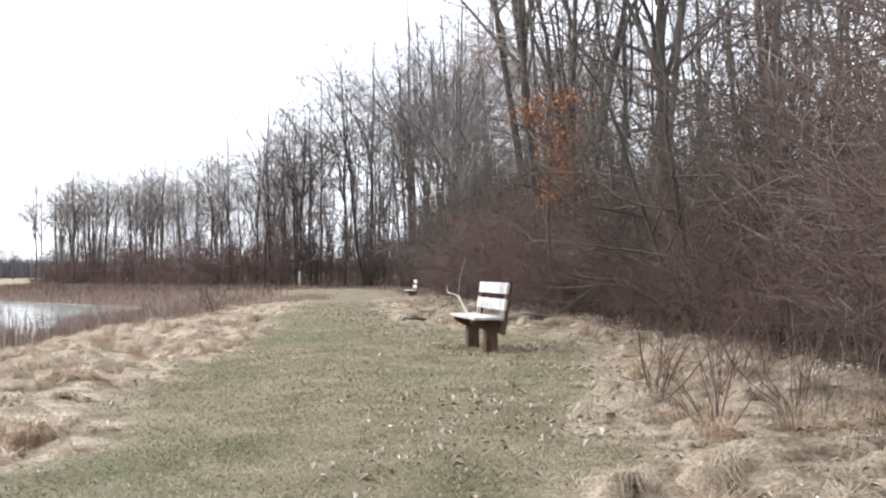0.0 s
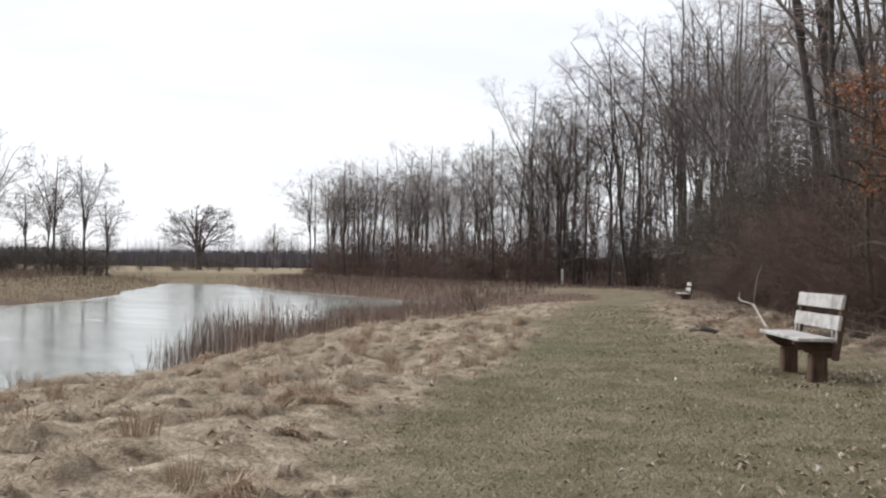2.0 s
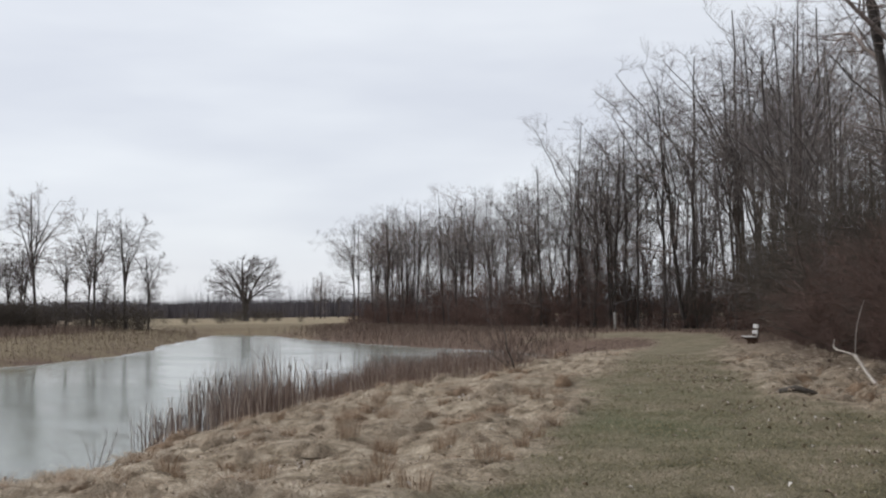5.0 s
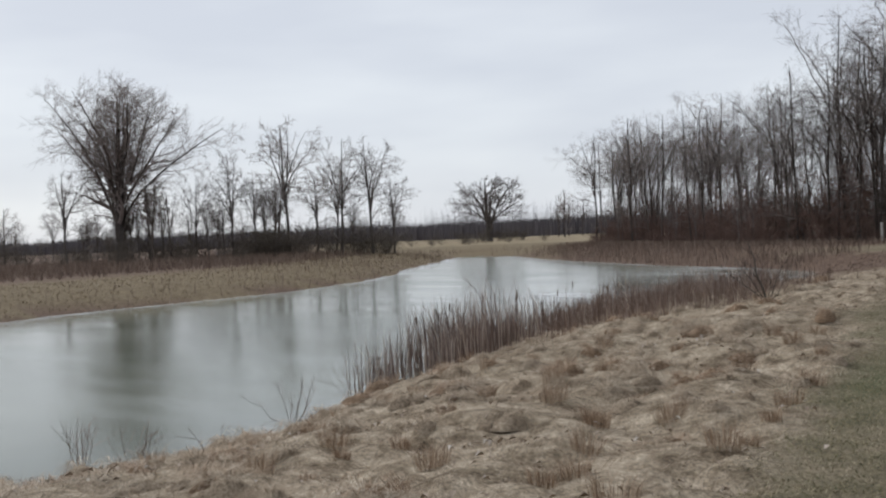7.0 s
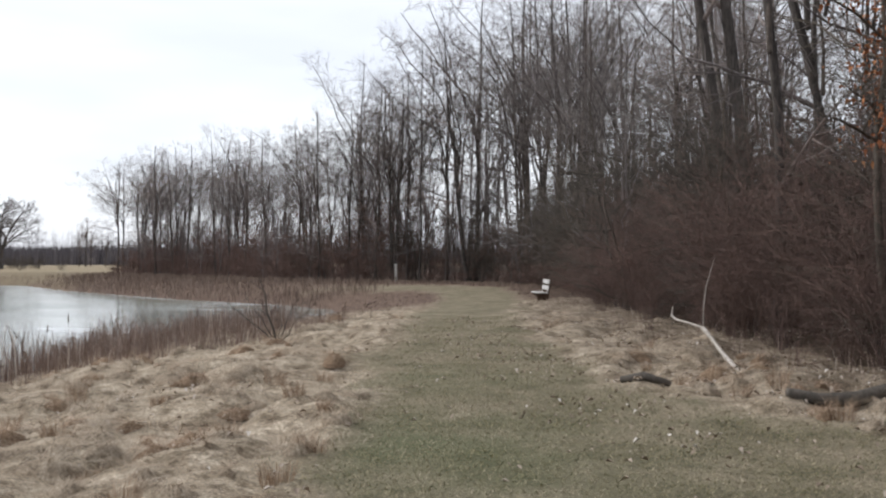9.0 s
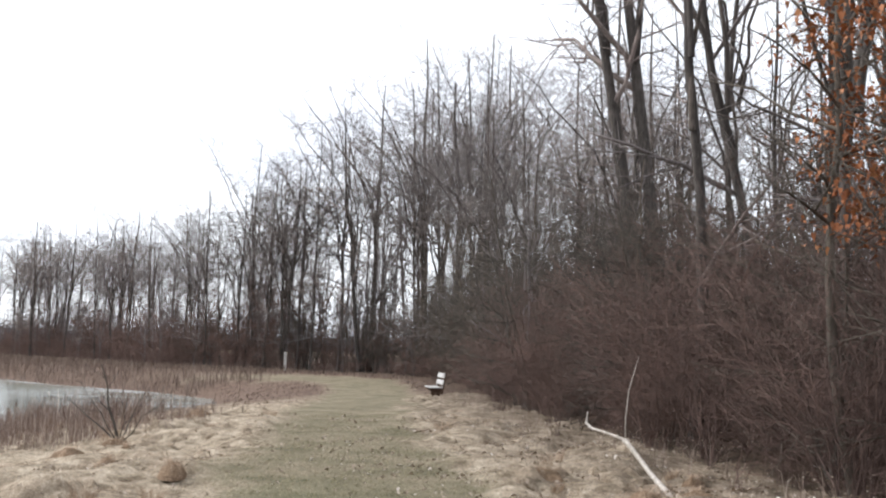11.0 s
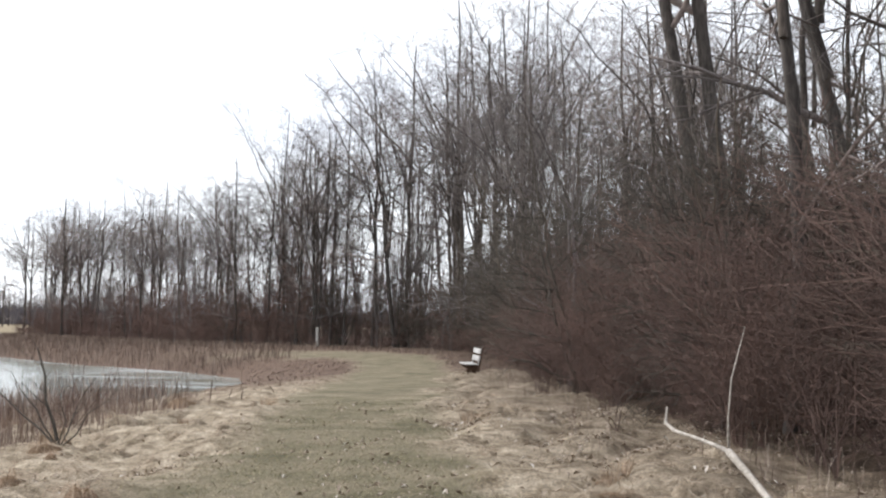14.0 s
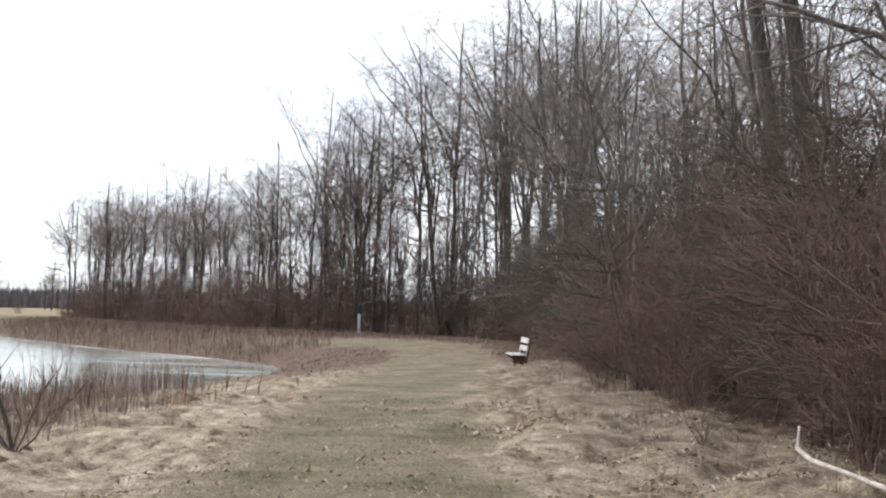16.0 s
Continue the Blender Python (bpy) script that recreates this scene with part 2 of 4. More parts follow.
M_LEAF = mat_island("fallen_leaves", [(0.0, (0.20, 0.15, 0.11)), (0.35, (0.31, 0.245, 0.185)), (0.7, (0.38, 0.31, 0.25)), (0.92, (0.48, 0.42, 0.36)), (1.0, (0.66, 0.61, 0.55))], 0.7)
M_OAK = mat_island("oak_leaves_orange", [(0.0, (0.22, 0.075, 0.03)), (0.6, (0.36, 0.135, 0.055)), (1.0, (0.45, 0.21, 0.10))], 0.7)
M_FAR = mat_island("far_wood_stems", [(0.0, (0.098, 0.087, 0.093)), (1.0, (0.145, 0.13, 0.137))], 0.95)
M_BOARD = mat_wood("weathered_grey_boards", (0.30, 0.285, 0.27), (0.56, 0.545, 0.53))
M_TIMBER = mat_wood("dark_brown_timber", (0.045, 0.028, 0.020), (0.12, 0.075, 0.052))
M_POST = mat_wood("dark_brown_post", (0.045, 0.028, 0.020), (0.12, 0.075, 0.052), 0.85, (30.0, 30.0, 2.0))
M_BRANCH = mat_wood("bleached_branch", (0.24, 0.205, 0.175), (0.52, 0.47, 0.42))
M_MARKER = mat_wood("pale_marker_paint", (0.36, 0.34, 0.31), (0.52, 0.50, 0.47))


# ---------------------------------------------------------------- mesh helpers
def raw_mesh(name, verts, faces, mat, smooth=False):
    """One mesh from an array of points and a list of index arrays (triangles, quads)."""
    me = bpy.data.meshes.new(name)
    verts = np.asarray(verts, dtype=np.float32).reshape(-1, 3)
    me.vertices.add(len(verts))
    me.vertices.foreach_set("co", verts.ravel())
    faces = [np.asarray(f, dtype=np.int32) for f in faces if len(f)]
    loops = np.concatenate([f.ravel() for f in faces])
    counts = np.concatenate([np.full(len(f), f.shape[1], dtype=np.int32) for f in faces])
    me.loops.add(len(loops))
    me.loops.foreach_set("vertex_index", loops)
    me.polygons.add(len(counts))
    me.polygons.foreach_set("loop_start", np.concatenate(([0], np.cumsum(counts)[:-1])).astype(np.int32))
    if smooth:
        me.polygons.foreach_set("use_smooth", np.ones(len(counts), dtype=bool))
    me.update(calc_edges=True)
    me.materials.append(mat)
    return me


def link(name, me, parent=None, label=""):
    ob = new(name, me)
    if parent is not None:
        ob.parent = parent
    if label:
        ob["label"] = label
    return ob


def part(name, bm, mat, parent, label=""):
    me = bpy.data.meshes.new(name)
    bm.to_mesh(me)
    bm.free()
    me.materials.append(mat)
    return link(name, me, parent, label)


def lattice(ix, iy, seed):
    h = (ix * 374761393 + iy * 668265263 + seed * 974634777) & 0x7FFFFFFF
    h = ((h ^ (h >> 13)) * 1274126177) & 0x7FFFFFFF
    return ((h ^ (h >> 16)) & 0xFFFF) / 65535.0


def vnoise(x, y, size, seed=0):
    """Smooth value noise, 0 to 1, with lumps of about that size."""
    x, y = np.asarray(x, float) / size, np.asarray(y, float) / size
    ix, iy = np.floor(x).astype(np.int64), np.floor(y).astype(np.int64)
    fx, fy = x - ix, y - iy
    fx, fy = fx * fx * (3 - 2 * fx), fy * fy * (3 - 2 * fy)
    a = lattice(ix, iy, seed) * (1 - fx) + lattice(ix + 1, iy, seed) * fx
    c = lattice(ix, iy + 1, seed) * (1 - fx) + lattice(ix + 1, iy + 1, seed) * fx
    return a * (1 - fy) + c * fy


def smooth(v, a, b):
    k = np.clip((v - a) / (b - a), 0, 1)
    return k * k * (3 - 2 * k)


# ---------------------------------------------------------------- plan
WATER = -1.55
POND = [(-11.2, -25), (-11.7, 0), (-12.2, 15), (-12.6, 17.4), (-13.3, 20), (-14.4, 23.5), (-15.9, 28), (-17.2, 31.5),
        (-18.0, 38), (-18.6, 44), (-19.2, 51), (-20.8, 59), (-22.8, 66), (-25.4, 71.5), (-31, 77), (-41.5, 83),
        (-58, 95.5), (-79, 114), (-94, 124), (-91, 117), (-78, 98), (-65.2, 78), (-61, 74), (-54, 62), (-50, 52), (-48.4, 41.7), (-47.6, 35),
        (-43, 27.6), (-36, 10), (-32, -25)]
LEFT_Y = [-20, 0, 6.5, 8.2, 10.8, 12.6, 17, 22.4, 26, 31, 35.5, 45, 55, 65, 72, 78, 86]
LEFT_X = [2, -0.1, -1.4, -1.7, -2.45, -2.9, -4.1, -5.5, -6.5, -7.9, -9.1, -11.8, -14.2, -17.0, -20.5, -27, -42]
RIGHT_Y = [-20, 9, 15, 18, 20.5, 22.4, 24.5, 33, 46, 54, 65, 76, 84]
RIGHT_X = [4, 2.25, 2.1, 1.7, 0.6, -1.6, -3.3, -5.8, -8.6, -10.3, -12.6, -16.4, -26]
THICKET = [(5.6, -12), (5.2, 2), (4.6, 10.5), (4.0, 15), (2.0, 21.5), (-1.1, 27.8), (-3.2, 33.7), (-5.5, 40.7), (-7.8, 53.6),
           (-11.2, 68.5), (-15, 79), (-20.5, 88), (-28, 92), (-42, 96), (-59, 112), (-71, 120), (-79, 130)]


def pond_distance(x, y):
    """Metres to the shore line: positive on land."""
    x, y = np.asarray(x, float), np.asarray(y, float)
    best = np.full(x.shape, 1e9)
    inside = np.zeros(x.shape, bool)
    for (ax, ay), (bx, by) in zip(POND, POND[1:] + POND[:1]):
        ux, uy = bx - ax, by - ay
        k = np.clip(((x - ax) * ux + (y - ay) * uy) / (ux * ux + uy * uy), 0, 1)
        best = np.minimum(best, np.hypot(x - ax - k * ux, y - ay - k * uy))
        crosses = ((ay > y) != (by > y)) & (x < (bx - ax) * (y - ay) / ((by - ay) if by != ay else 1e-9) + ax)
        inside ^= crosses
    return np.where(inside, -best, best)


def thicket_distance(x, y):
    """Metres behind the front of the thicket (negative in the open)."""
    x, y = np.asarray(x, float), np.asarray(y, float)
    best, side = np.full(x.shape, 1e9), np.zeros(x.shape)
    for (ax, ay), (bx, by) in zip(THICKET, THICKET[1:]):
        ux, uy = bx - ax, by - ay
        k = np.clip(((x - ax) * ux + (y - ay) * uy) / (ux * ux + uy * uy), 0, 1)
        d = np.hypot(x - ax - k * ux, y - ay - k * uy)
        s = np.sign((x - ax) * uy - (y - ay) * ux)
        side = np.where(d < best, s, side)
        best = np.minimum(best, d)
    return best * side


def mown_mask(x, y):
    wob = (vnoise(x, y, 1.3, 5) - 0.5) * 0.9 + (vnoise(x, y, 0.4, 6) - 0.5) * 0.4
    lx, rx = np.interp(y, LEFT_Y, LEFT_X), np.interp(y, RIGHT_Y, RIGHT_X)
    return smooth(x - lx + wob, -0.35, 0.45) * smooth(rx - x + wob, -0.35, 0.45) * smooth(84 - np.asarray(y, float), 0, 6)


def domes(x, y, size, seed):
    """Rounded humps with creases between them, 0 to 1."""
    return np.clip(np.abs(2.0 * vnoise(x, y, size, seed) - 1.0) * 1.5, 0, 1) ** 0.8


def far_side(x, y):
    return smooth(-(np.asarray(x, float) + 0.45 * (np.asarray(y, float) - 60) + 42), 0, 12)


def height(x, y):
    x, y = np.asarray(x, float), np.asarray(y, float)
    d = pond_distance(x, y) + (vnoise(x, y, 1.6, 3) - 0.5) * 0.7
    top = 1.5 - 0.55 * far_side(x, y)
    slope = 2.7 + 0.6 * smooth(y, 29, 44) * (1 - far_side(x, y))
    land = WATER + 0.02 + top * (1 - np.exp(-np.maximum(d, 0) / slope))
    bed = WATER + np.maximum(d, -3) * 0.3
    z = np.where(d > 0, land, bed)
    z = z - 0.14 * smooth(8 - y, 0, 9) + 0.07 * smooth(y, 4, 9) * smooth(16 - y, 0, 5)
    crest = 0.17 * smooth(y, 15, 32) * (1 - smooth(y, 38, 50)) - 0.12 * smooth(y, 44, 56) - 0.07 * smooth(y, 78, 92)
    z = z + crest * smooth(d, 3, 9) * (1 - far_side(x, y))
    mown = mown_mask(x, y)
    rough = (1 - mown) * smooth(d, 0.2, 1.5) * smooth(120 - np.hypot(x, y), 0, 60)
    z = z + rough * (domes(x, y, 1.15, 8) * 0.17 + domes(x, y, 0.55, 9) * 0.10 - 0.14)
    z = z + mown * (vnoise(x, y, 1.1, 10) - 0.5) * 0.035
    return z + (vnoise(x, y, 70, 11) - 0.5) * 0.6 * smooth(np.hypot(x, y), 110, 250)


def spaced(lo, fine_lo, fine_hi, hi, step, grow):
    v = list(np.arange(fine_lo, fine_hi + 1e-6, step))
    s = step
    while v[-1] < hi:
        s *= grow
        v.append(v[-1] + s)
    s = step
    while v[0] > lo:
        s *= grow
        v.insert(0, v[0] - s)
    return np.array(v)


def grid_mesh(name, xs, ys, zf, mat):
    gx, gy = np.meshgrid(xs, ys)
    gz = zf(gx, gy)
    v = np.stack((gx, gy, gz), -1).reshape(-1, 3)
    nx, ny = len(xs), len(ys)
    i = (np.arange(ny - 1)[:, None] * nx + np.arange(nx - 1)[None, :]).ravel()
    me = raw_mesh(name, v, [np.stack((i, i + 1, i + 1 + nx, i + nx), -1)], mat, True)
    return me, gx.ravel(), gy.ravel()


def float_attr(me, name, values):
    a = me.attributes.new(name, "FLOAT", "POINT")
    a.data.foreach_set("value", np.asarray(values, dtype=np.float32))


def build_ground():
    xs = spaced(-2500, -18, 5, 2500, 0.13, 1.07)
    ys = spaced(-2500, 4, 40, 2500, 0.13, 1.06)
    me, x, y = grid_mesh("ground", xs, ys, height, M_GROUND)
    d, th = pond_distance(x, y), thicket_distance(x, y)
    far = far_side(x, y)
    float_attr(me, "mown", mown_mask(x, y))
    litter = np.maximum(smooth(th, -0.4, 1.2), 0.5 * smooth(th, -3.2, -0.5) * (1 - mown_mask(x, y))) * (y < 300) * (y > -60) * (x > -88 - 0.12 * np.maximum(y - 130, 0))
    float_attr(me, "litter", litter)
    away = np.hypot(x, y)
    float_attr(me, "field", smooth(away, 95, 130) * (1 - smooth(th, -3, 0) * (x > -80)))
    brush = (1 - mown_mask(x, y)) * smooth(y, 34, 52) * smooth(8 + 22 * smooth(y, 52, 66) - d, 0, 4) * (1 - far)
    brush = np.maximum(brush, far * smooth(-x - 0.2 * y, 55, 63) * smooth(y, -60, -10) * smooth(3 - x - y, 0, 14))
    brush = np.maximum(brush, smooth(0.7 - d, 0, 0.5) * (d > -1))
    float_attr(me, "brush", brush)
    float_attr(me, "bank", far * (1 - smooth(d, 24, 40)))
    lush = np.zeros(x.shape)
    for cx, cy, r, k in ((-4.3, 20.4, 1.5, 0.8), (-3.0, 19.2, 1.2, 0.6), (0.6, 13.2, 1.3, 0.4), (-1.5, 7.0, 1.8, 0.55), (-5.2, 24.0, 1.4, 0.5), (-2.8, 13.5, 1.2, 0.45), (0.9, 5.5, 1.2, 0.4)):
        lush = np.maximum(lush, k * np.exp(-((x - cx) ** 2 + (y - cy) ** 2) / r ** 2))
    float_attr(me, "lush", lush * mown_mask(x, y) * (0.35 + 0.65 * vnoise(x, y, 0.6, 71)))
    tagged(link("ground", me), "mown grass strip beside tan winter grass banks and woodland floor", "ground", kind="structure")


def build_pond():
    xs, ys = np.arange(-110, -8, 1.0), np.arange(-30, 130, 1.0)
    me, x, y = grid_mesh("water", xs, ys, lambda a, b: np.full(a.shape, WATER), M_ICE)
    d = -(pond_distance(x, y) + (vnoise(x, y, 1.6, 3) - 0.5) * 0.7)
    far = np.maximum(far_side(x, y), smooth(y, 60, 70))
    rim = smooth(1.3 - d, 0.0, 0.8) * (0.2 + 0.8 * far * smooth(-x, 24, 36)) * (0.35 + 0.65 * vnoise(x, y, 5, 21))
    float_attr(me, "rim", np.clip(rim, 0, 1))
    float_attr(me, "frost", smooth(y, 40, 52) * smooth(x, -46, -30) * (0.45 + 0.55 * vnoise(x, y, 7, 31)))
    tagged(link("water", me), "frozen pond, grey-green ice with dull reflections", "pond", kind="structure")


build_ground()
build_pond()


# ---------------------------------------------------------------- trees
def tubes(P, R, sides):
    """Tapered tubes along many polylines at once. P: (B, K, 3), R: (B, K)."""
    B, K, _ = P.shape
    T = np.gradient(P, axis=1)
    T /= np.linalg.norm(T, axis=2, keepdims=True) + 1e-9
    ref = np.where(np.abs(T[..., 2:3]) > 0.9, np.array([1.0, 0, 0]), np.array([0, 0, 1.0]))
    U = np.cross(T, ref)
    U /= np.linalg.norm(U, axis=2, keepdims=True) + 1e-9
    W = np.cross(T, U)
    a = np.arange(sides) * 2 * np.pi / sides
    ring = U[:, :, None] * np.cos(a)[:, None] + W[:, :, None] * np.sin(a)[:, None]
    V = P[:, :, None] + ring * R[:, :, None, None]
    b, k, s = np.meshgrid(np.arange(B), np.arange(K - 1), np.arange(sides), indexing="ij")
    base = b * K * sides + k * sides
    s2 = (s + 1) % sides
    F = np.stack((base + s, base + s2, base + sides + s2, base + sides + s), -1).reshape(-1, 4)
    return V.reshape(-1, 3), F


def spikes(P, R, sides=3):
    """As tubes, but each ends in a point: triangles only."""
    B, K, _ = P.shape
    V, F = tubes(P, R, sides)
    V = V.reshape(B, K, sides, 3)[:, :-1].reshape(B, -1, 3)
    V = np.concatenate((V, P[:, -1:]), 1)
    n = (K - 1) * sides + 1
    s = np.arange(sides)
    s2 = (s + 1) % sides
    tri = [np.stack(((K - 2) * sides + s, (K - 2) * sides + s2, np.full(sides, n - 1)), -1)]
    for k in range(K - 2):
        a, c, d, e = k * sides + s, k * sides + s2, (k + 1) * sides + s2, (k + 1) * sides + s
        tri += [np.stack((a, c, d), -1), np.stack((a, d, e), -1)]
    tri = np.concatenate(tri)
    return V.reshape(-1, 3), (tri[None] + (np.arange(B) * n)[:, None, None]).reshape(-1, 3)


def joined(chunks):
    vs, fs, off = [], [], 0
    for v, f in chunks:
        vs.append(v)
        fs.append(f + off)
        off += len(v)
    return np.concatenate(vs), [np.concatenate(fs)]


def grow(rng, P, R, n, t0, t1, angle, ratio, K, up=0.25, wig=0.2, thin=0.62, even=0.0):
    """Children of every branch in P: n each, between t0 and t1 of its length."""
    B, KP, _ = P.shape
    L = np.linalg.norm(np.diff(P, axis=1), axis=2).sum(1)
    L = L * (1 - even) + L.max() * even
    t = (t0 + (t1 - t0) * (np.arange(n) + rng.random((B, n))) / n)
    f = t * (KP - 1)
    i = np.clip(f.astype(int), 0, KP - 2)
    w = (f - i)[..., None]
    bi = np.arange(B)[:, None]
    start = P[bi, i] * (1 - w) + P[bi, i + 1] * w
    rad = R[bi, i] * (1 - w[..., 0]) + R[bi, i + 1] * w[..., 0]
    tan = P[bi, i + 1] - P[bi, i]
    tan /= np.linalg.norm(tan, axis=2, keepdims=True) + 1e-9
    rnd = rng.normal(size=(B, n, 3))
    side = rnd - (rnd * tan).sum(2, keepdims=True) * tan
    side /= np.linalg.norm(side, axis=2, keepdims=True) + 1e-9
    an = np.radians(angle * (0.7 + 0.6 * rng.random((B, n, 1))))
    dirv = tan * np.cos(an) + side * np.sin(an)
    k = (t - t0) / max(t1 - t0, 1e-6)
    length = L[:, None] * ratio * (0.85 + 0.35 * np.sin(np.pi * k) - 0.5 * k * k) * (0.65 + 0.7 * rng.random((B, n)))
    pts = [start]
    step = length[..., None] / (K - 1)
    for k in range(K - 1):
        pts.append(pts[-1] + dirv * step)
        dirv = dirv + rng.normal(size=dirv.shape) * wig + np.array([0, 0, up])
        dirv /= np.linalg.norm(dirv, axis=2, keepdims=True)
    Pn = np.stack(pts, 2).reshape(B * n, K, 3)
    r0 = (rad * thin).reshape(-1, 1)
    Rn = r0 * np.linspace(1, 0.35, K)[None]
    return Pn, Rn


def trunk_path(rng, base, tip, r0, r1, K=9, wig=0.15):
    k = np.linspace(0, 1, K)[:, None]
    bend = np.array([1.5, 1.5, 0.9]) if base[2] > 0.5 else np.ones(3)
    p = np.array(base) + (np.array(tip) - np.array(base)) * k ** bend
    p[1:] += np.cumsum(rng.normal(size=(K - 1, 3)) * wig * np.array([1, 1, 0.2]), axis=0) * 0.6
    r = r0 * (1 - k[:, 0]) ** 0.8 + r1 * k[:, 0] ** 0.8
    r = np.clip(r, r1, r0)
    r[0] *= 1.35
    return p, r


def make_tree(name, seed, trunks, levels, label, bark=None, twig=None, least=0.011, category="tree", group=""):
    """A bare tree. trunks: (base, tip, r0, r1); levels: (n, t0, t1, angle, ratio, K, sides, up)."""
    rng = np.random.default_rng(seed)
    paths = [trunk_path(rng, *t) for t in trunks]
    P = np.stack([p for p, _ in paths])
    R = np.stack([r for _, r in paths])
    root = new(name)
    root.empty_display_size = 0.3
    for i in range(len(P)):
        v, f = tubes(P[i:i + 1], R[i:i + 1], 6)
        kind = "trunk" if trunks[i][0][2] < 0.5 else "limb"
        link(kind, raw_mesh(kind, v, [f], bark or M_BARK, True), root)
    chunks = []
    for i, (n, t0, t1, angle, ratio, K, sides, up) in enumerate(levels):
        P, R = grow(rng, P, R, n, t0, t1, angle, ratio, K, up, even=0.75 if i == 0 else 0.3)
        R = np.maximum(R, least)
        chunks.append(spikes(P, R, sides))
    v, f = joined(chunks)
    link("crown", raw_mesh("crown", v, f, twig or M_TWIG), root)
    return tagged(root, label, category, group)


PARK = pose(0, 0, -200)


def retire(ob):
    """Takes a pattern that has been copied out of the scene again."""
    for o in (*ob.children_recursive, ob):
        bpy.data.objects.remove(o)


def tall_trunks(rng, tall, r, leaders=3, spread=2.4):
    """A main stem and the leaders that fork from it."""
    lean = rng.normal(size=2) * 0.7
    out = [((0, 0, -0.2), (lean[0], lean[1], tall), r, 0.03)]
    for k in range(leaders):
        z = tall * rng.uniform(0.28, 0.55)
        f = z / tall
        a = rng.uniform(0, 6.28)
        w = spread * rng.uniform(0.7, 1.3)
        out.append(((lean[0] * f, lean[1] * f, z), (lean[0] + w * math.cos(a), lean[1] + w * math.sin(a), tall * rng.uniform(0.74, 0.98)), r * 0.46, 0.016, 9, 0.26))
    return out


def stuff_copies(name, kinds, places, mat, label, category):
    """Many transformed copies of plain meshes as one joined mesh. places: (kind, x, y, turn, wide, tall)."""
    vs, fs, off = [], [], 0
    for k, x, y, turn, wide, tall in places:
        v, f = kinds[k]
        c, n = math.cos(turn) * wide, math.sin(turn) * wide
        z = float(height(x, y))
        vs.append(np.stack((v[:, 0] * c - v[:, 1] * n + x, v[:, 0] * n + v[:, 1] * c + y, v[:, 2] * tall + z), -1))
        fs.append(f + off)
        off += len(v)
    return tagged(link(name, raw_mesh(name, np.concatenate(vs), [np.concatenate(fs)], mat)), label, category, kind="stuff")


FRONT = np.array(THICKET)
FRONT_SEG = np.linalg.norm(np.diff(FRONT, axis=0), axis=1)
FRONT_CUM = np.concatenate(([0], np.cumsum(FRONT_SEG)))


def behind_front(s, depth):
    """The place that many metres along the front of the thicket and behind it."""
    i = int(np.clip(np.searchsorted(FRONT_CUM, s) - 1, 0, len(FRONT_SEG) - 1))
    k = (s - FRONT_CUM[i]) / FRONT_SEG[i]
    u = (FRONT[i + 1] - FRONT[i]) / FRONT_SEG[i]
    q = FRONT[i] * (1 - k) + FRONT[i + 1] * k
    return q + np.array([u[1], -u[0]]) * depth


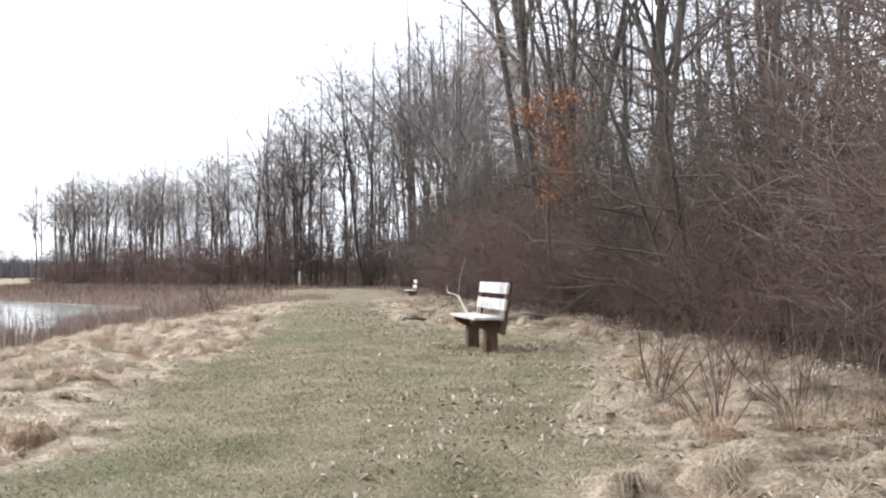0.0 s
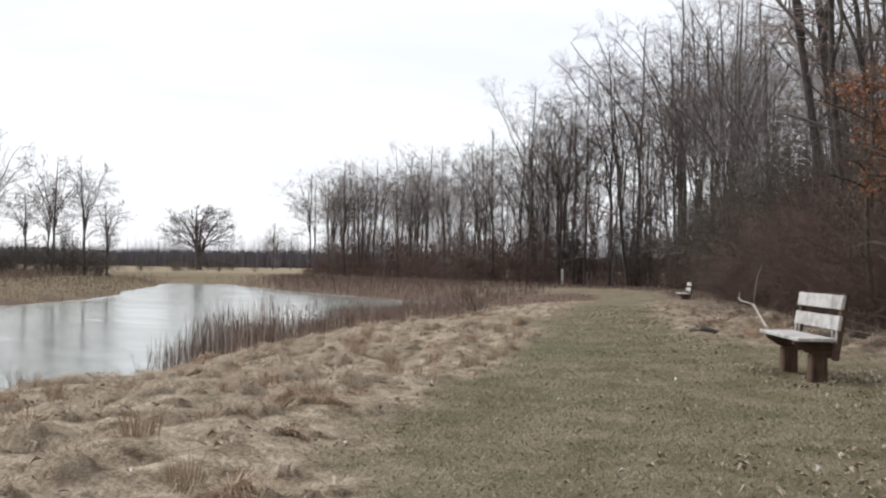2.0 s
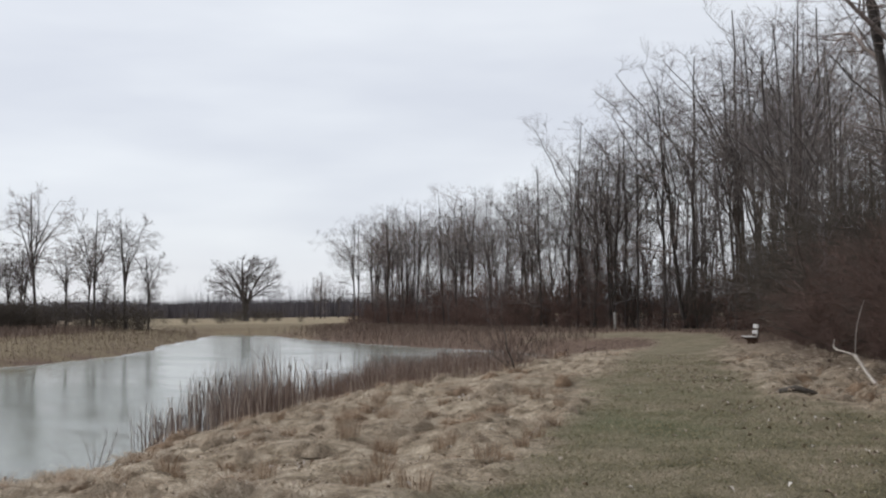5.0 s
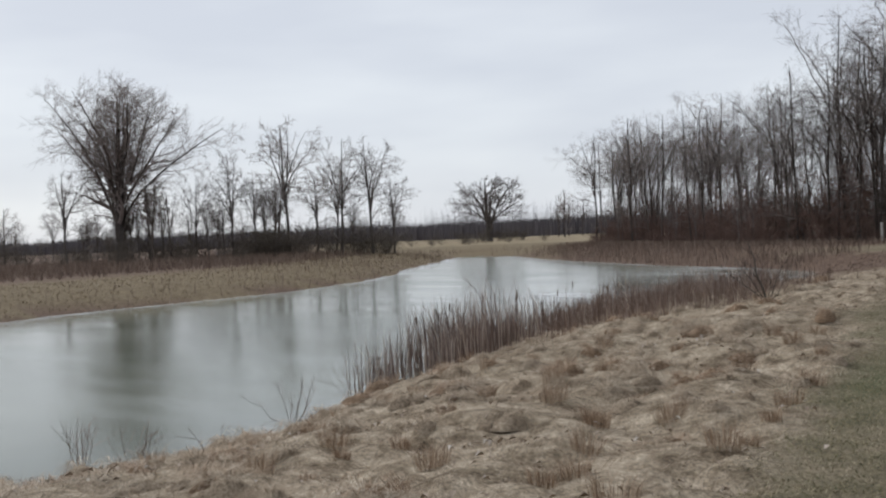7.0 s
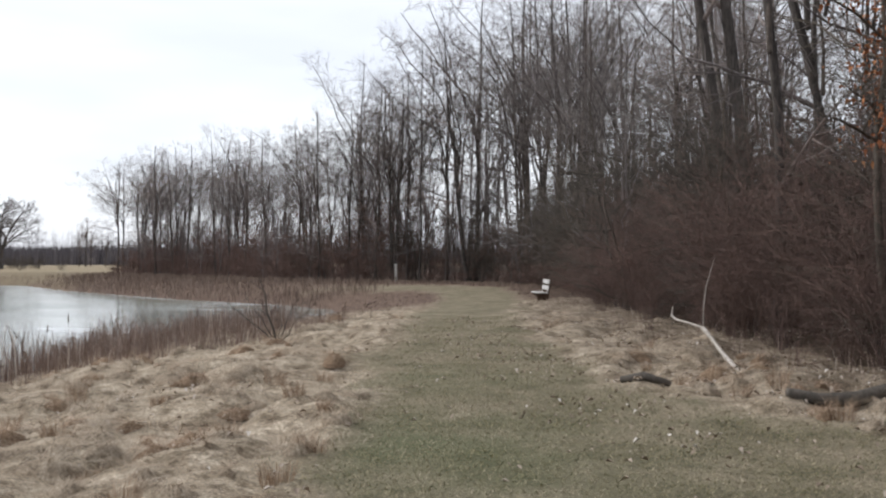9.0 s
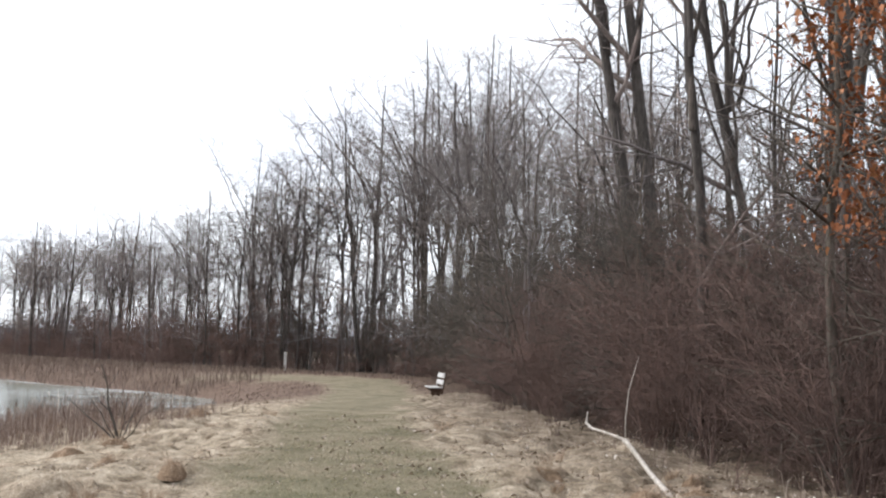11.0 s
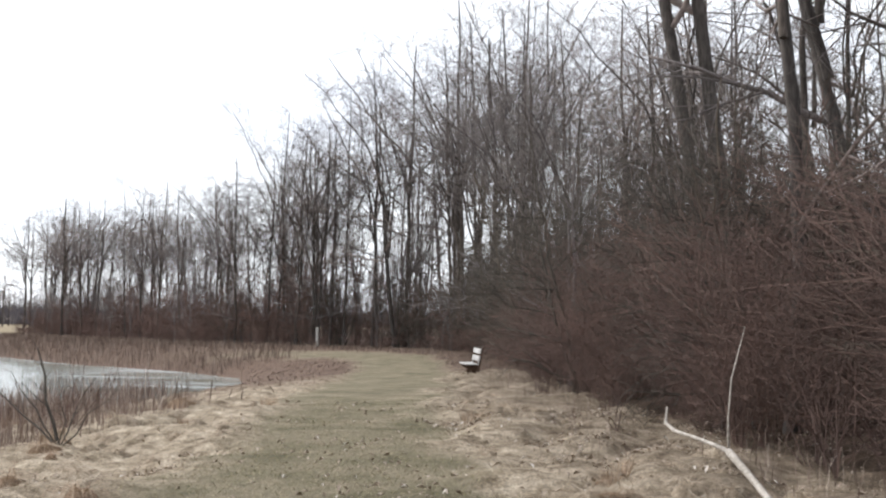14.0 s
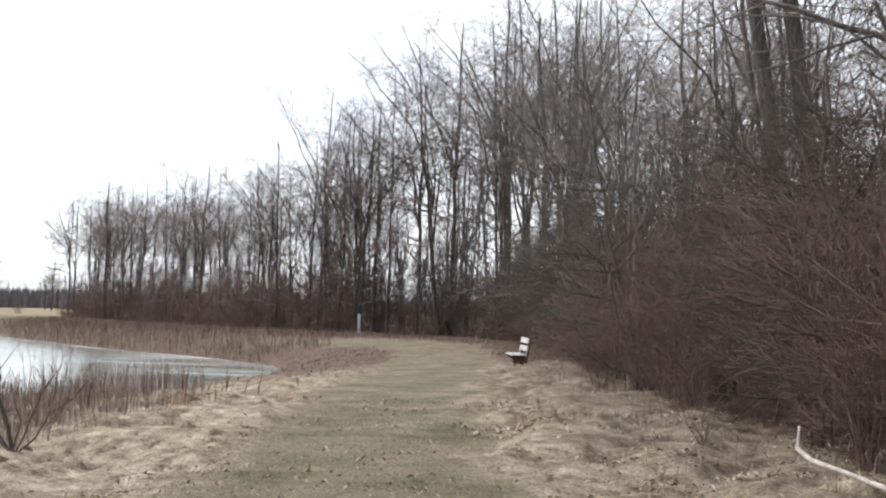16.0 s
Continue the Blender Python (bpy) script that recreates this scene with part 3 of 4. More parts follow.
def build_woods():
    rng = np.random.default_rng(11)
    near, far, low = [], [], []
    for k in range(6):
        near.append(make_tree("woodland_tree", 100 + k, tall_trunks(rng, 18.5, 0.085 + 0.012 * k, 4, 3.4), [(7, 0.12, 1.0, 56, 0.19, 6, 4, 0.05), (5, 0.15, 1.0, 48, 0.44, 4, 3, 0.04), (5, 0.2, 1.0, 44, 0.5, 2, 3, 0.02)],
                              "tall bare grey-brown tree at the edge of the wood", group="woodland trees", least=0.005))
    for k in range(6):
        far.append(make_tree("woodland_tree", 200 + k, tall_trunks(rng, 18.0, 0.095 + 0.01 * k, 4, 4.6),
                             [(8, 0.10, 1.0, 60, 0.20, 6, 3, 0.05), (6, 0.15, 1.0, 52, 0.44, 4, 3, 0.03), (5, 0.15, 1.0, 48, 0.5, 2, 3, 0.01)],
                             "tall bare grey-brown tree standing far back in the wood", group="woodland trees", least=0.009))
    for k in range(4):
        lean = rng.normal(size=2) * 0.8
        low.append(make_tree("understory_tree", 300 + k, [((0, 0, -0.1), (lean[0], lean[1], 6.5), 0.055, 0.012), ((0.1, 0.1, -0.1), (lean[1] + 0.9, -lean[0], 5.5), 0.045, 0.01), ((-0.1, 0.1, -0.1), (-lean[1] - 0.9, lean[0], 5.0), 0.045, 0.01)],
                             [(13, 0.08, 0.98, 62, 0.34, 5, 3, 0.03), (5, 0.15, 1.0, 48, 0.46, 3, 3, 0.02), (3, 0.15, 1.0, 48, 0.6, 2, 3, 0.0)],
                             "dense dark bare understory tree in the thicket", M_UNDER, M_UNDER, 0.0065, group="understory trees"))

    def put(kinds, x, y, tall):
        m = pose(x, y, float(height(x, y)), 0, 0, rng.uniform(0, 360))
        ob = copy_thing(kinds[rng.integers(len(kinds))], m)
        w = tall * rng.uniform(0.85, 1.15)
        ob.scale = (w, w, tall * rng.uniform(0.86, 1.06))

    placed = [(-1.8, 41.1), (0.4, 35.4), (0.2, 31.1)]
    end = FRONT_CUM[-1]
    for total, lo, hi in ((37, 40.0, 84.0), (10, 10.0, 40.0), (22, 84.0, 118.0), (42, 118.0, end)):
        tries = made = 0
        while made < total and tries < 4000:
            tries += 1
            s = lo + (hi - lo) * rng.random()
            depth = 1.6 + 22 * rng.random() ** 1.4
            x, y = behind_front(s, depth)
            if thicket_distance(x, y) < 1.2 or any(math.hypot(x - a, y - b) < 1.3 for a, b in placed):
                continue
            placed.append((x, y))
            tall = float(np.interp(s, [0, 46, 58, 66, 80, 88, 97, 109, 117, 126, 140, end], [0.92, 0.98, 0.92, 0.70, 0.72, 0.88, 1.19, 1.19, 0.88, 0.75, 0.79, 0.80]))
            if 54 < s < 84 and depth > 3.2:
                tall = max(tall, 0.9)
            put(far if y > 58 else near, x, y, tall)
            made += 1
    for s in np.linspace(92, 119, 14):
        x, y = behind_front(s + rng.normal(), 1.5 + 5 * rng.random())
        put(far, x, y, rng.uniform(1.14, 1.27) if s < 112 else 0.98)
    for s in np.linspace(158, end - 0.5, 12):
        x, y = behind_front(s, 0.8 + 6 * rng.random())
        put(far, x, y, rng.uniform(0.72, 0.86))
    made = 0
    while made < 36:
        s = 16 + (end - 70) * rng.random() ** 1.35
        x, y = behind_front(s, 1.0 + 7 * rng.random())
        if thicket_distance(x, y) < 0.7:
            continue
        put(low, x, y, rng.uniform(0.6, 1.2))
        made += 1
    for s0, s1, total, lo, hi in ((44, 62, 24, 0.55, 0.85), (24, 44, 10, 0.6, 0.9), (60, 90, 18, 0.7, 1.2), (84, 114, 10, 0.7, 1.2)):
        for _ in range(total):
            x, y = behind_front(rng.uniform(s0, s1), rng.uniform(0.7, 4.0))
            put(low, x, y, rng.uniform(lo, hi))
    # trees that stand out at the edge
    twin = make_tree("twin_trunk_tree", 41, [((0, 0, -0.2), (-2.7, 0.3, 19), 0.19, 0.03, 9, 0.06), ((0.42, 0.1, -0.2), (-1.9, -0.4, 20), 0.21, 0.03, 9, 0.06), ((-1.3, 0.1, 9), (-5.0, 1.0, 17), 0.09, 0.02), ((-0.6, 0, 9), (2.2, 0, 18), 0.10, 0.02)],
                     [(8, 0.35, 0.99, 48, 0.20, 6, 4, 0.06), (5, 0.2, 1.0, 44, 0.45, 4, 3, 0.05), (4, 0.15, 1.0, 42, 0.55, 2, 3, 0.03)],
                     "large bare tree with two stout grey trunks", least=0.006)
    twin.matrix_basis = pose(-1.5, 41.1, float(height(-1.5, 41.1)))
    for x, y, seed, lx, ly, tall in ((0.6, 35.4, 51, -2.4, 0.8, 18), (0.6, 31.1, 52, 2.4, 0.5, 17), (2.8, 27.5, 53, 1.0, -0.6, 18)):
        t = make_tree("leaning_tree", seed, [((0, 0, -0.2), (lx, ly, tall), 0.115, 0.025, 11, 0.24), ((lx * 0.3, ly * 0.3, tall * 0.3), (lx - 3.5, ly, tall * 0.85), 0.066, 0.018, 11, 0.3), ((lx * 0.35, ly * 0.35, tall * 0.35), (lx + 3.0, ly + 1, tall * 0.9), 0.06, 0.018, 11, 0.3)],
                      [(7, 0.25, 0.99, 54, 0.22, 7, 4, 0.04), (5, 0.2, 1.0, 46, 0.45, 4, 3, 0.03), (4, 0.15, 1.0, 42, 0.55, 2, 3, 0.02)],
                      "large bare leaning tree with heavy limbs above the thicket", least=0.006)
        t.matrix_basis = pose(x, y, float(height(x, y)))
    for o in near + far + low:
        retire(o)
    # thin trees further in, too many to tell apart
    kinds = []
    for k in range(5):
        paths = [trunk_path(rng, *t) for t in tall_trunks(rng, 17.0, 0.11, 2, 2.2)]
        P, R = np.stack([q for q, _ in paths]), np.stack([r for _, r in paths])
        chunks = [spikes(P, R, 5)]
        for n, t0, t1, an, ratio, K in ((8, 0.12, 1.0, 45, 0.22, 3), (6, 0.15, 1.0, 45, 0.5, 2)):
            P, R = grow(rng, P, R, n, t0, t1, an, ratio, K, 0.1)
            R = np.maximum(R, 0.012)
            chunks.append(spikes(P, R, 3))
        v, f = joined(chunks)
        kinds.append((v, f[0]))
    places = []
    for _ in range(100):
        s = 14 + (end - 14) * rng.random()
        x, y = behind_front(s, 6 + 40 * rng.random())
        if thicket_distance(x, y) > 4:
            tall = float(np.interp(s, [0, 46, 60, 80, 97, 116, 128, end], [0.85, 0.85, 0.65, 0.7, 1.1, 1.1, 0.85, 0.68])) * rng.uniform(0.6, 1.05)
            places.append((int(rng.integers(5)), float(x), float(y), rng.uniform(0, 6.28), tall, tall))
    for _ in range(34):
        s = rng.uniform(82, 116)
        x, y = behind_front(s, 3 + 22 * rng.random())
        if thicket_distance(x, y) > 2.5:
            tall = rng.uniform(0.4, 0.8)
            places.append((int(rng.integers(5)), float(x), float(y), rng.uniform(0, 6.28), tall * 1.3, tall))
    for _ in range(190):
        s = 58 + (end - 58) * rng.random()
        x, y = behind_front(s, 1.0 + 10 * rng.random())
        if thicket_distance(x, y) > 0.6:
            tall = rng.uniform(0.22, 0.42)
            places.append((int(rng.integers(5)), float(x), float(y), rng.uniform(0, 6.28), tall * 1.5, tall))
    stuff_copies("inner_wood", kinds, places, M_TWIG, "crowded thin bare trees deep in the wood", "wood")


def build_far_trees():
    """Trees beyond the pond."""
    shape = np.random.default_rng(16)
    stems = [((0, 0, -0.3), (0.6, 0, 20.2), 0.55, 0.05)]
    for k in range(19):
        a = radians(-54 + 5.6 * k + shape.normal() * 3)
        reach = 13.8 * (0.92 + 0.12 * shape.random())
        stems.append(((0.1 * math.sin(a), 0, 2.6 + 4.2 * shape.random() * math.cos(a)), (reach * math.sin(a), shape.normal() * 4.5, 6.2 + 1.02 * reach * math.cos(a)), 0.17, 0.03, 9, 0.3))
    oak = make_tree("spreading_oak", 61, stems,
                    [(11, 0.2, 1.0, 46, 0.26, 6, 4, 0.02), (7, 0.2, 1.0, 42, 0.42, 4, 3, 0.03), (6, 0.2, 1.0, 40, 0.46, 2, 3, 0.01)],
                    "broad bare tree with a round crown beyond the pond", least=0.016)
    oak.matrix_basis = pose(-114.6, 82.3, float(height(-114.6, 82.3)))
    lone = make_tree("lone_field_tree", 62, [((0, 0, -0.3), (-0.5, 0, 14), 0.5, 0.08), ((0, 0.2, 2.5), (4.6, 0, 12.5), 0.32, 0.07), ((0, 0, 2.2), (-4.8, 0.4, 12.5), 0.3, 0.07), ((0, 0, 3.0), (6.2, 1.0, 9.0), 0.22, 0.06), ((0, 0, 2.8), (-6.2, -1.0, 9.2), 0.22, 0.06), ((0, 0, 4.0), (2.2, -2.0, 13.6), 0.2, 0.06)],
                     [(10, 0.3, 1.0, 42, 0.30, 5, 4, 0.03), (7, 0.2, 1.0, 40, 0.46, 4, 3, 0.02), (6, 0.2, 1.0, 40, 0.5, 2, 3, 0.0)],
                     "bare round-crowned lone tree at the far end of the pond", least=0.028)
    lone.matrix_basis = pose(-148, 197, float(height(-148, 197)))
    lone.scale = (1.22, 1.1, 0.95)
    kinds, shape = [], np.random.default_rng(15)
    for k in range(3):
        kinds.append(make_tree("bank_tree", 70 + k, tall_trunks(shape, 15.0, 0.2, 5, 3.6),
                               [(7, 0.10, 1.0, 56, 0.21, 5, 3, 0.05), (5, 0.15, 1.0, 50, 0.44, 4, 3, 0.03), (4, 0.15, 1.0, 48, 0.52, 2, 3, 0.01)],
                               "bare tree on the far bank of the pond", least=0.02, group="far bank trees"))
    rng = np.random.default_rng(5)
    spots = [(-111, 96.4, 0.9), (-106.4, 102, 1.13), (-98.3, 103.4, 0.98), (-95.6, 106.2, 0.92), (-112.3, 91.4, 0.72), (-114.7, 86.3, 0.78),
             (-118, 77, 0.75), (-104, 104.5, 0.7), (-101, 105, 0.78)]
    for _ in range(22):
        a = rng.random()
        spots.append((-96 - 24 * a + rng.normal() * 2, 109 - 30 * a + rng.normal() * 3, rng.uniform(0.35, 0.7)))
    for _ in range(22):
        a = rng.random()
        spots.append((-118 - 60 * a + rng.normal() * 3, 90 - 14 * a + rng.normal() * 6, rng.uniform(0.25, 0.5)))
    for _ in range(7):
        spots.append((-168 + rng.normal() * 14, 258 + rng.normal() * 12, rng.uniform(0.55, 0.85)))
    for x, y, s in spots:
        ob = copy_thing(kinds[rng.integers(3)], pose(x, y, float(height(x, y)), 0, 0, rng.uniform(0, 360)))
        ob.scale = (s * rng.uniform(0.85, 1.1), s, s)
    for o in kinds:
        retire(o)
    # the wooded skyline past the field
    n = 42000
    a = rng.random(n) * 0.86
    x = -520 + 480 * a + rng.normal(size=n) * 6
    y = 235 + 235 * a + rng.normal(size=n) * 10 + 30 * np.abs(rng.normal(size=n))
    high = rng.random(n) < 0.3
    h = 2.8 + 3.0 * rng.random(n) ** 0.5 + 3.0 * vnoise(x, y, 34, 2)
    h = np.where(high, h + rng.random(n) * 9.0 * smooth(vnoise(x, y, 26, 7), 0.35, 0.85), h)
    blades("far_woods", x, y, h, np.where(high, 0.22, 0.35 + 0.3 * rng.random(n)), 0.05, M_FAR, "distant bare wood along the field edge", "wood", rng, segs=1)


def blades(name, x, y, h, w, lean, mat, label, category, rng, segs=2, sink=0.02, curl=1.0, z=None, away=None):
    """Many thin upright blades as one mesh: each a narrow tapering strip."""
    n = len(x)
    z = height(x, y) if z is None else z
    base = np.stack((x, y, z - sink), -1)
    az = rng.random(n) * 2 * np.pi
    lz = rng.random(n) * 2 * np.pi if away is None else away
    wv = np.stack((np.cos(az), np.sin(az), np.zeros(n)), -1) * (np.asarray(w) / 2 * np.ones(n))[:, None]
    out = np.stack((np.cos(lz), np.sin(lz), np.zeros(n)), -1) * (np.asarray(lean) * h * (0.4 + rng.random(n)))[:, None]
    upv = np.zeros((n, 3))
    upv[:, 2] = h
    if segs == 1:
        v = np.stack((base - wv, base + wv, base + out + upv), 1).reshape(-1, 3)
        f = [np.arange(3 * n).reshape(n, 3)]
    else:
        mid = base + out * 0.35 + upv * 0.62
        tip = base + out * (1 + curl * 0.3) + upv * (1 - 0.25 * curl * np.minimum(lean, 1.2) if np.isscalar(lean) else (1 - 0.25 * curl * np.minimum(lean, 1.2))[:, None])
        v = np.stack((base - wv, base + wv, mid - wv * 0.8, mid + wv * 0.8, tip), 1).reshape(-1, 3)
        o = np.arange(n)[:, None] * 5
        f = [o + np.array([[0, 1, 3, 2]]), o + np.array([[2, 3, 4]])]
    ob = link(name, raw_mesh(name, v, f, mat))
    return tagged(ob, label, category, kind="stuff")


# ---------------------------------------------------------------- thicket
def shrub_mesh(seed, stems, tall, spread, twigs, tips, least):
    rng = np.random.default_rng(seed)
    a = rng.random(stems) * 2 * np.pi
    K = 5
    k = np.linspace(0, 1, K)
    hgt = tall * (0.45 + 0.55 * rng.random(stems))
    sp = spread * (0.2 + 0.8 * rng.random(stems))
    P = np.zeros((stems, K, 3))
    P[:, :, 0] = np.cos(a)[:, None] * (0.15 + sp[:, None] * k ** 1.5)
    P[:, :, 1] = np.sin(a)[:, None] * (0.15 + sp[:, None] * k ** 1.5)
    P[:, :, 2] = hgt[:, None] * (k - 0.2 * k ** 3) - 0.08
    P[:, 1:] += rng.normal(size=(stems, K - 1, 3)) * 0.12
    R = np.linspace(1, 0.3, K)[None] * (0.005 + 0.007 * rng.random((stems, 1)))
    P2, R2 = grow(rng, P, R, twigs, 0.1, 1.0, 52, 0.38, 4, 0.06, 0.22, 0.6)
    P3, R3 = grow(rng, P2, R2, tips, 0.15, 1.0, 46, 0.6, 2, 0.02, 0.2, 0.7)
    stem = spikes(P, R, 3)
    v, f = joined([spikes(P2, np.maximum(R2, least), 3), spikes(P3, np.maximum(R3, least * 0.8), 3)])
    return stem, (v, f[0])


def shrub_whole(*a):
    v, f = joined(shrub_mesh(*a))
    return v, f[0]


def build_thicket():
    rng = np.random.default_rng(23)
    near = []
    for k in range(6):
        root = new("thicket_shrub")
        for name, (v, f) in zip(("base", "crown"), shrub_mesh(400 + k, 21, 3.4, 1.6, 9, 4, 0.0036)):
            link(name, raw_mesh(name, v, [f], M_SHRUB), root)
        near.append(tagged(root, "dense bare red-brown shrub at the wood edge", "shrub", "thicket shrubs"))
    back = [shrub_whole(420 + k, 14, 3.9, 1.8, 6, 3, 0.011) for k in range(4)]
    far = [shrub_whole(440 + k, 13, 3.0, 1.9, 5, 3, 0.014) for k in range(4)]
    inner, outer, bank = [], [], []
    for (ax, ay), (bx, by) in zip(THICKET, THICKET[1:]):
        L = math.hypot(bx - ax, by - ay)
        u = np.array([bx - ax, by - ay]) / L
        nrm = np.array([u[1], -u[0]])
        close = by < 56
        rows = (0.8, 1.9, 3.2, 5.2, 8.5, 13.0) if close else (0.8, 2.4, 4.4, 7.5, 12.0)
        for r, depth in enumerate(rows):
            step = (1.0, 1.15, 1.3, 1.5, 2.0, 2.6, 3.4)[r] if close else (1.4, 1.7, 1.8, 2.4, 2.8)[r]
            n = max(1, int(L / step))
            for i in range(n):
                q = np.array([ax, ay]) + u * L * (i + rng.random()) / n + nrm * (depth + rng.normal() * 0.5)
                if thicket_distance(q[0], q[1]) < 0.2:
                    continue
                turn = rng.uniform(0, 360)
                s = rng.uniform(0.4, 0.9) if r == 0 else rng.uniform(0.8, 1.3 + 0.4 * (r == 2)) * (1.3 if by < 16 else 1.1 if by < 42 else 1.0)
                if close and r < 3 and by > 3:
                    ob = copy_thing(near[rng.integers(len(near))], pose(q[0], q[1], float(height(q[0], q[1])), 0, 0, turn))
                    ob.scale = (s * rng.uniform(0.9, 1.2), s * rng.uniform(0.9, 1.2), s)
                elif close:
                    inner.append((int(rng.integers(4)), float(q[0]), float(q[1]), turn, s * 1.1, s * rng.uniform(0.9, 1.6)))
                else:
                    outer.append((int(rng.integers(4)), float(q[0]), float(q[1]), turn, s, s * (0.8, 1.2, 1.5, 2.1, 2.6)[r] * rng.uniform(0.45, 1.35)))
    stuff_copies("inner_thicket", back, inner, M_UNDER, "dark tangled brush inside the wood", "brush")
    stuff_copies("far_thicket", far, outer, M_SHRUB, "red-brown brush at the foot of the far wood", "brush")
    # low scrub on the far bank
    for n, x, y, sx, sy, lo, hi in ((26, -128, 82, 16, 7, 0.8, 1.6), (26, -107, 100, 5, 3, 0.9, 2.0), (9, -112, 90, 3, 4, 0.8, 1.8), (14, -97, 107, 3, 3, 0.8, 1.7), (12, -126, 165, 5, 8, 0.6, 1.1), (10, -146, 195, 4, 3, 0.8, 1.4)):
        for _ in range(n):
            a, c, s = x + rng.normal() * sx, y + rng.normal() * sy, rng.uniform(lo, hi)
            if pond_distance(a, c) > 3.0:
                bank.append((int(rng.integers(4)), float(a), float(c), rng.uniform(0, 6.28), s * 1.2, s))
    stuff_copies("bank_scrub", far, bank, M_UNDER, "bare brown scrub on the far bank", "brush")
    for o in near:
        retire(o)
    for k, (x, y, s) in enumerate(((5.1, 11.6, 1.1), (5.5, 9.4, 1.2), (4.9, 13.8, 0.9), (5.8, 7.8, 1.1))):
        root = new("arching_shrub")
        for name, (v, f) in zip(("base", "crown"), shrub_mesh(460 + k, 9, 3.4, 2.1, 6, 4, 0.0042)):
            link(name, raw_mesh(name, v * s, [f], M_PALE), root)
        root.matrix_basis = pose(x, y, float(height(x, y)))
        tagged(root, "bare shrub with pale arching stems in front of the thicket", "shrub", "arching shrubs")


build_woods()
build_far_trees()
build_thicket()


# ---------------------------------------------------------------- bench, marker post, dead branch, logs
def box_bm(sx, sy, sz, bevel=0.006, taper=1.0):
    bm = bmesh.new()
    bmesh.ops.create_cube(bm, size=1.0)
    for v in bm.verts:
        k = taper if v.co.z < 0 else 1.0
        v.co = Vector((v.co.x * sx * k, v.co.y * sy * k, v.co.z * sz))
    bmesh.ops.bevel(bm, geom=bm.edges[:], offset=bevel, segments=1, affect="EDGES")
    return bm


def moved(bm, m):
    bmesh.ops.transform(bm, matrix=m, verts=bm.verts[:])
    return bm


def arm_bm(depth, thick):
    """The support under the seat: deep in the middle, cut back to the front."""
    bm = bmesh.new()
    prof = [(-0.06, 0.455), (depth, 0.455), (depth, 0.41), (depth - 0.16, 0.31), (0.04, 0.25), (-0.06, 0.25)]
    a = [bm.verts.new((x, -thick / 2, z)) for x, z in prof]
    c = [bm.verts.new((x, thick / 2, z)) for x, z in prof]
    bm.faces.new(a)
    bm.faces.new(c[::-1])
    for i in range(len(prof)):
        j = (i + 1) % len(prof)
        bm.faces.new((a[j], a[i], c[i], c[j]))
    bmesh.ops.recalc_face_normals(bm, faces=bm.faces[:])
    bmesh.ops.bevel(bm, geom=bm.edges[:], offset=0.006, segments=1, affect="EDGES")
    return bm


def make_bench():
    """Local x points to the front of the seat, y along it, origin under the backrest."""
    root = new("park_bench")
    half = 0.90
    for k in range(3):
        part("seat_board", moved(box_bm(0.138, 2 * half, 0.042), pose(0.085 + 0.148 * k, 0, 0.478)), M_BOARD, root, "weathered pale grey board")
    for s in (-1, 1):
        y = s * 0.62
        part("support_arm", moved(arm_bm(0.43, 0.10), pose(0, y, 0)), M_TIMBER, root)
        part("post", moved(box_bm(0.19, 0.19, 0.52, 0.02, 1.06), pose(0.14, y, 0.04)), M_POST, root, "dark brown timber post")
        part("back_support", moved(box_bm(0.07, 0.10, 0.80, 0.008), pose(-0.065, y * 1.32, 0.63) @ pose(0, 0, 0, 0, -9, 0)), M_TIMBER, root)
        for dx in (0.06, 0.10):
            part("slat", moved(box_bm(0.02, 0.035, 0.16, 0.004), pose(-0.012, s * (0.45 + dx * 4), 0.51)), M_BOARD, root)
    for z in (0.675, 0.92):
        part("backrest_board", moved(box_bm(0.042, 2 * half, 0.172), pose(-0.02 - (z - 0.45) * 0.158 + 0.02, 0, z) @ pose(0, 0, 0, 0, -9, 0)), M_BOARD, root, "weathered pale grey board")
    return tagged(root, "weathered grey plank bench on dark brown posts", "bench", "path benches")


def build_benches():
    a = make_bench()
    a.matrix_basis = pose(0.06, 17.43, 0.0, 0, 0, 180 + 22.2)
    b = copy_thing(a, pose(-9.35, 54.3, float(height(-9.35, 54.3)) - 0.02, 0, 0, 180 + 18))
    tagged(b, "grey plank bench on dark posts at the path bend", "bench")


def tube_part(name, pts, radii, mat, parent=None, sides=7):
    v, f = tubes(np.array([pts], float), np.array([radii], float), sides)
    n = len(v)
    caps = np.arange(n - sides, n)[None]
    return link(name, raw_mesh(name, v, [f, caps, np.arange(sides)[::-1][None]], mat, True), parent)


def build_marker():
    root = new("marker_post")
    x, y = -27.54, 90.0
    z = float(height(x, y))
    root.matrix_basis = pose(x, y, z)
    part("shaft", moved(box_bm(0.17, 0.17, 1.36, 0.012), pose(0, 0, 0.60)), M_MARKER, root)
    part("cap", moved(box_bm(0.19, 0.19, 0.10, 0.02), pose(0, 0, 1.31)), M_MARKER, root)
    tagged(root, "pale square marker post in front of the wood", "post")


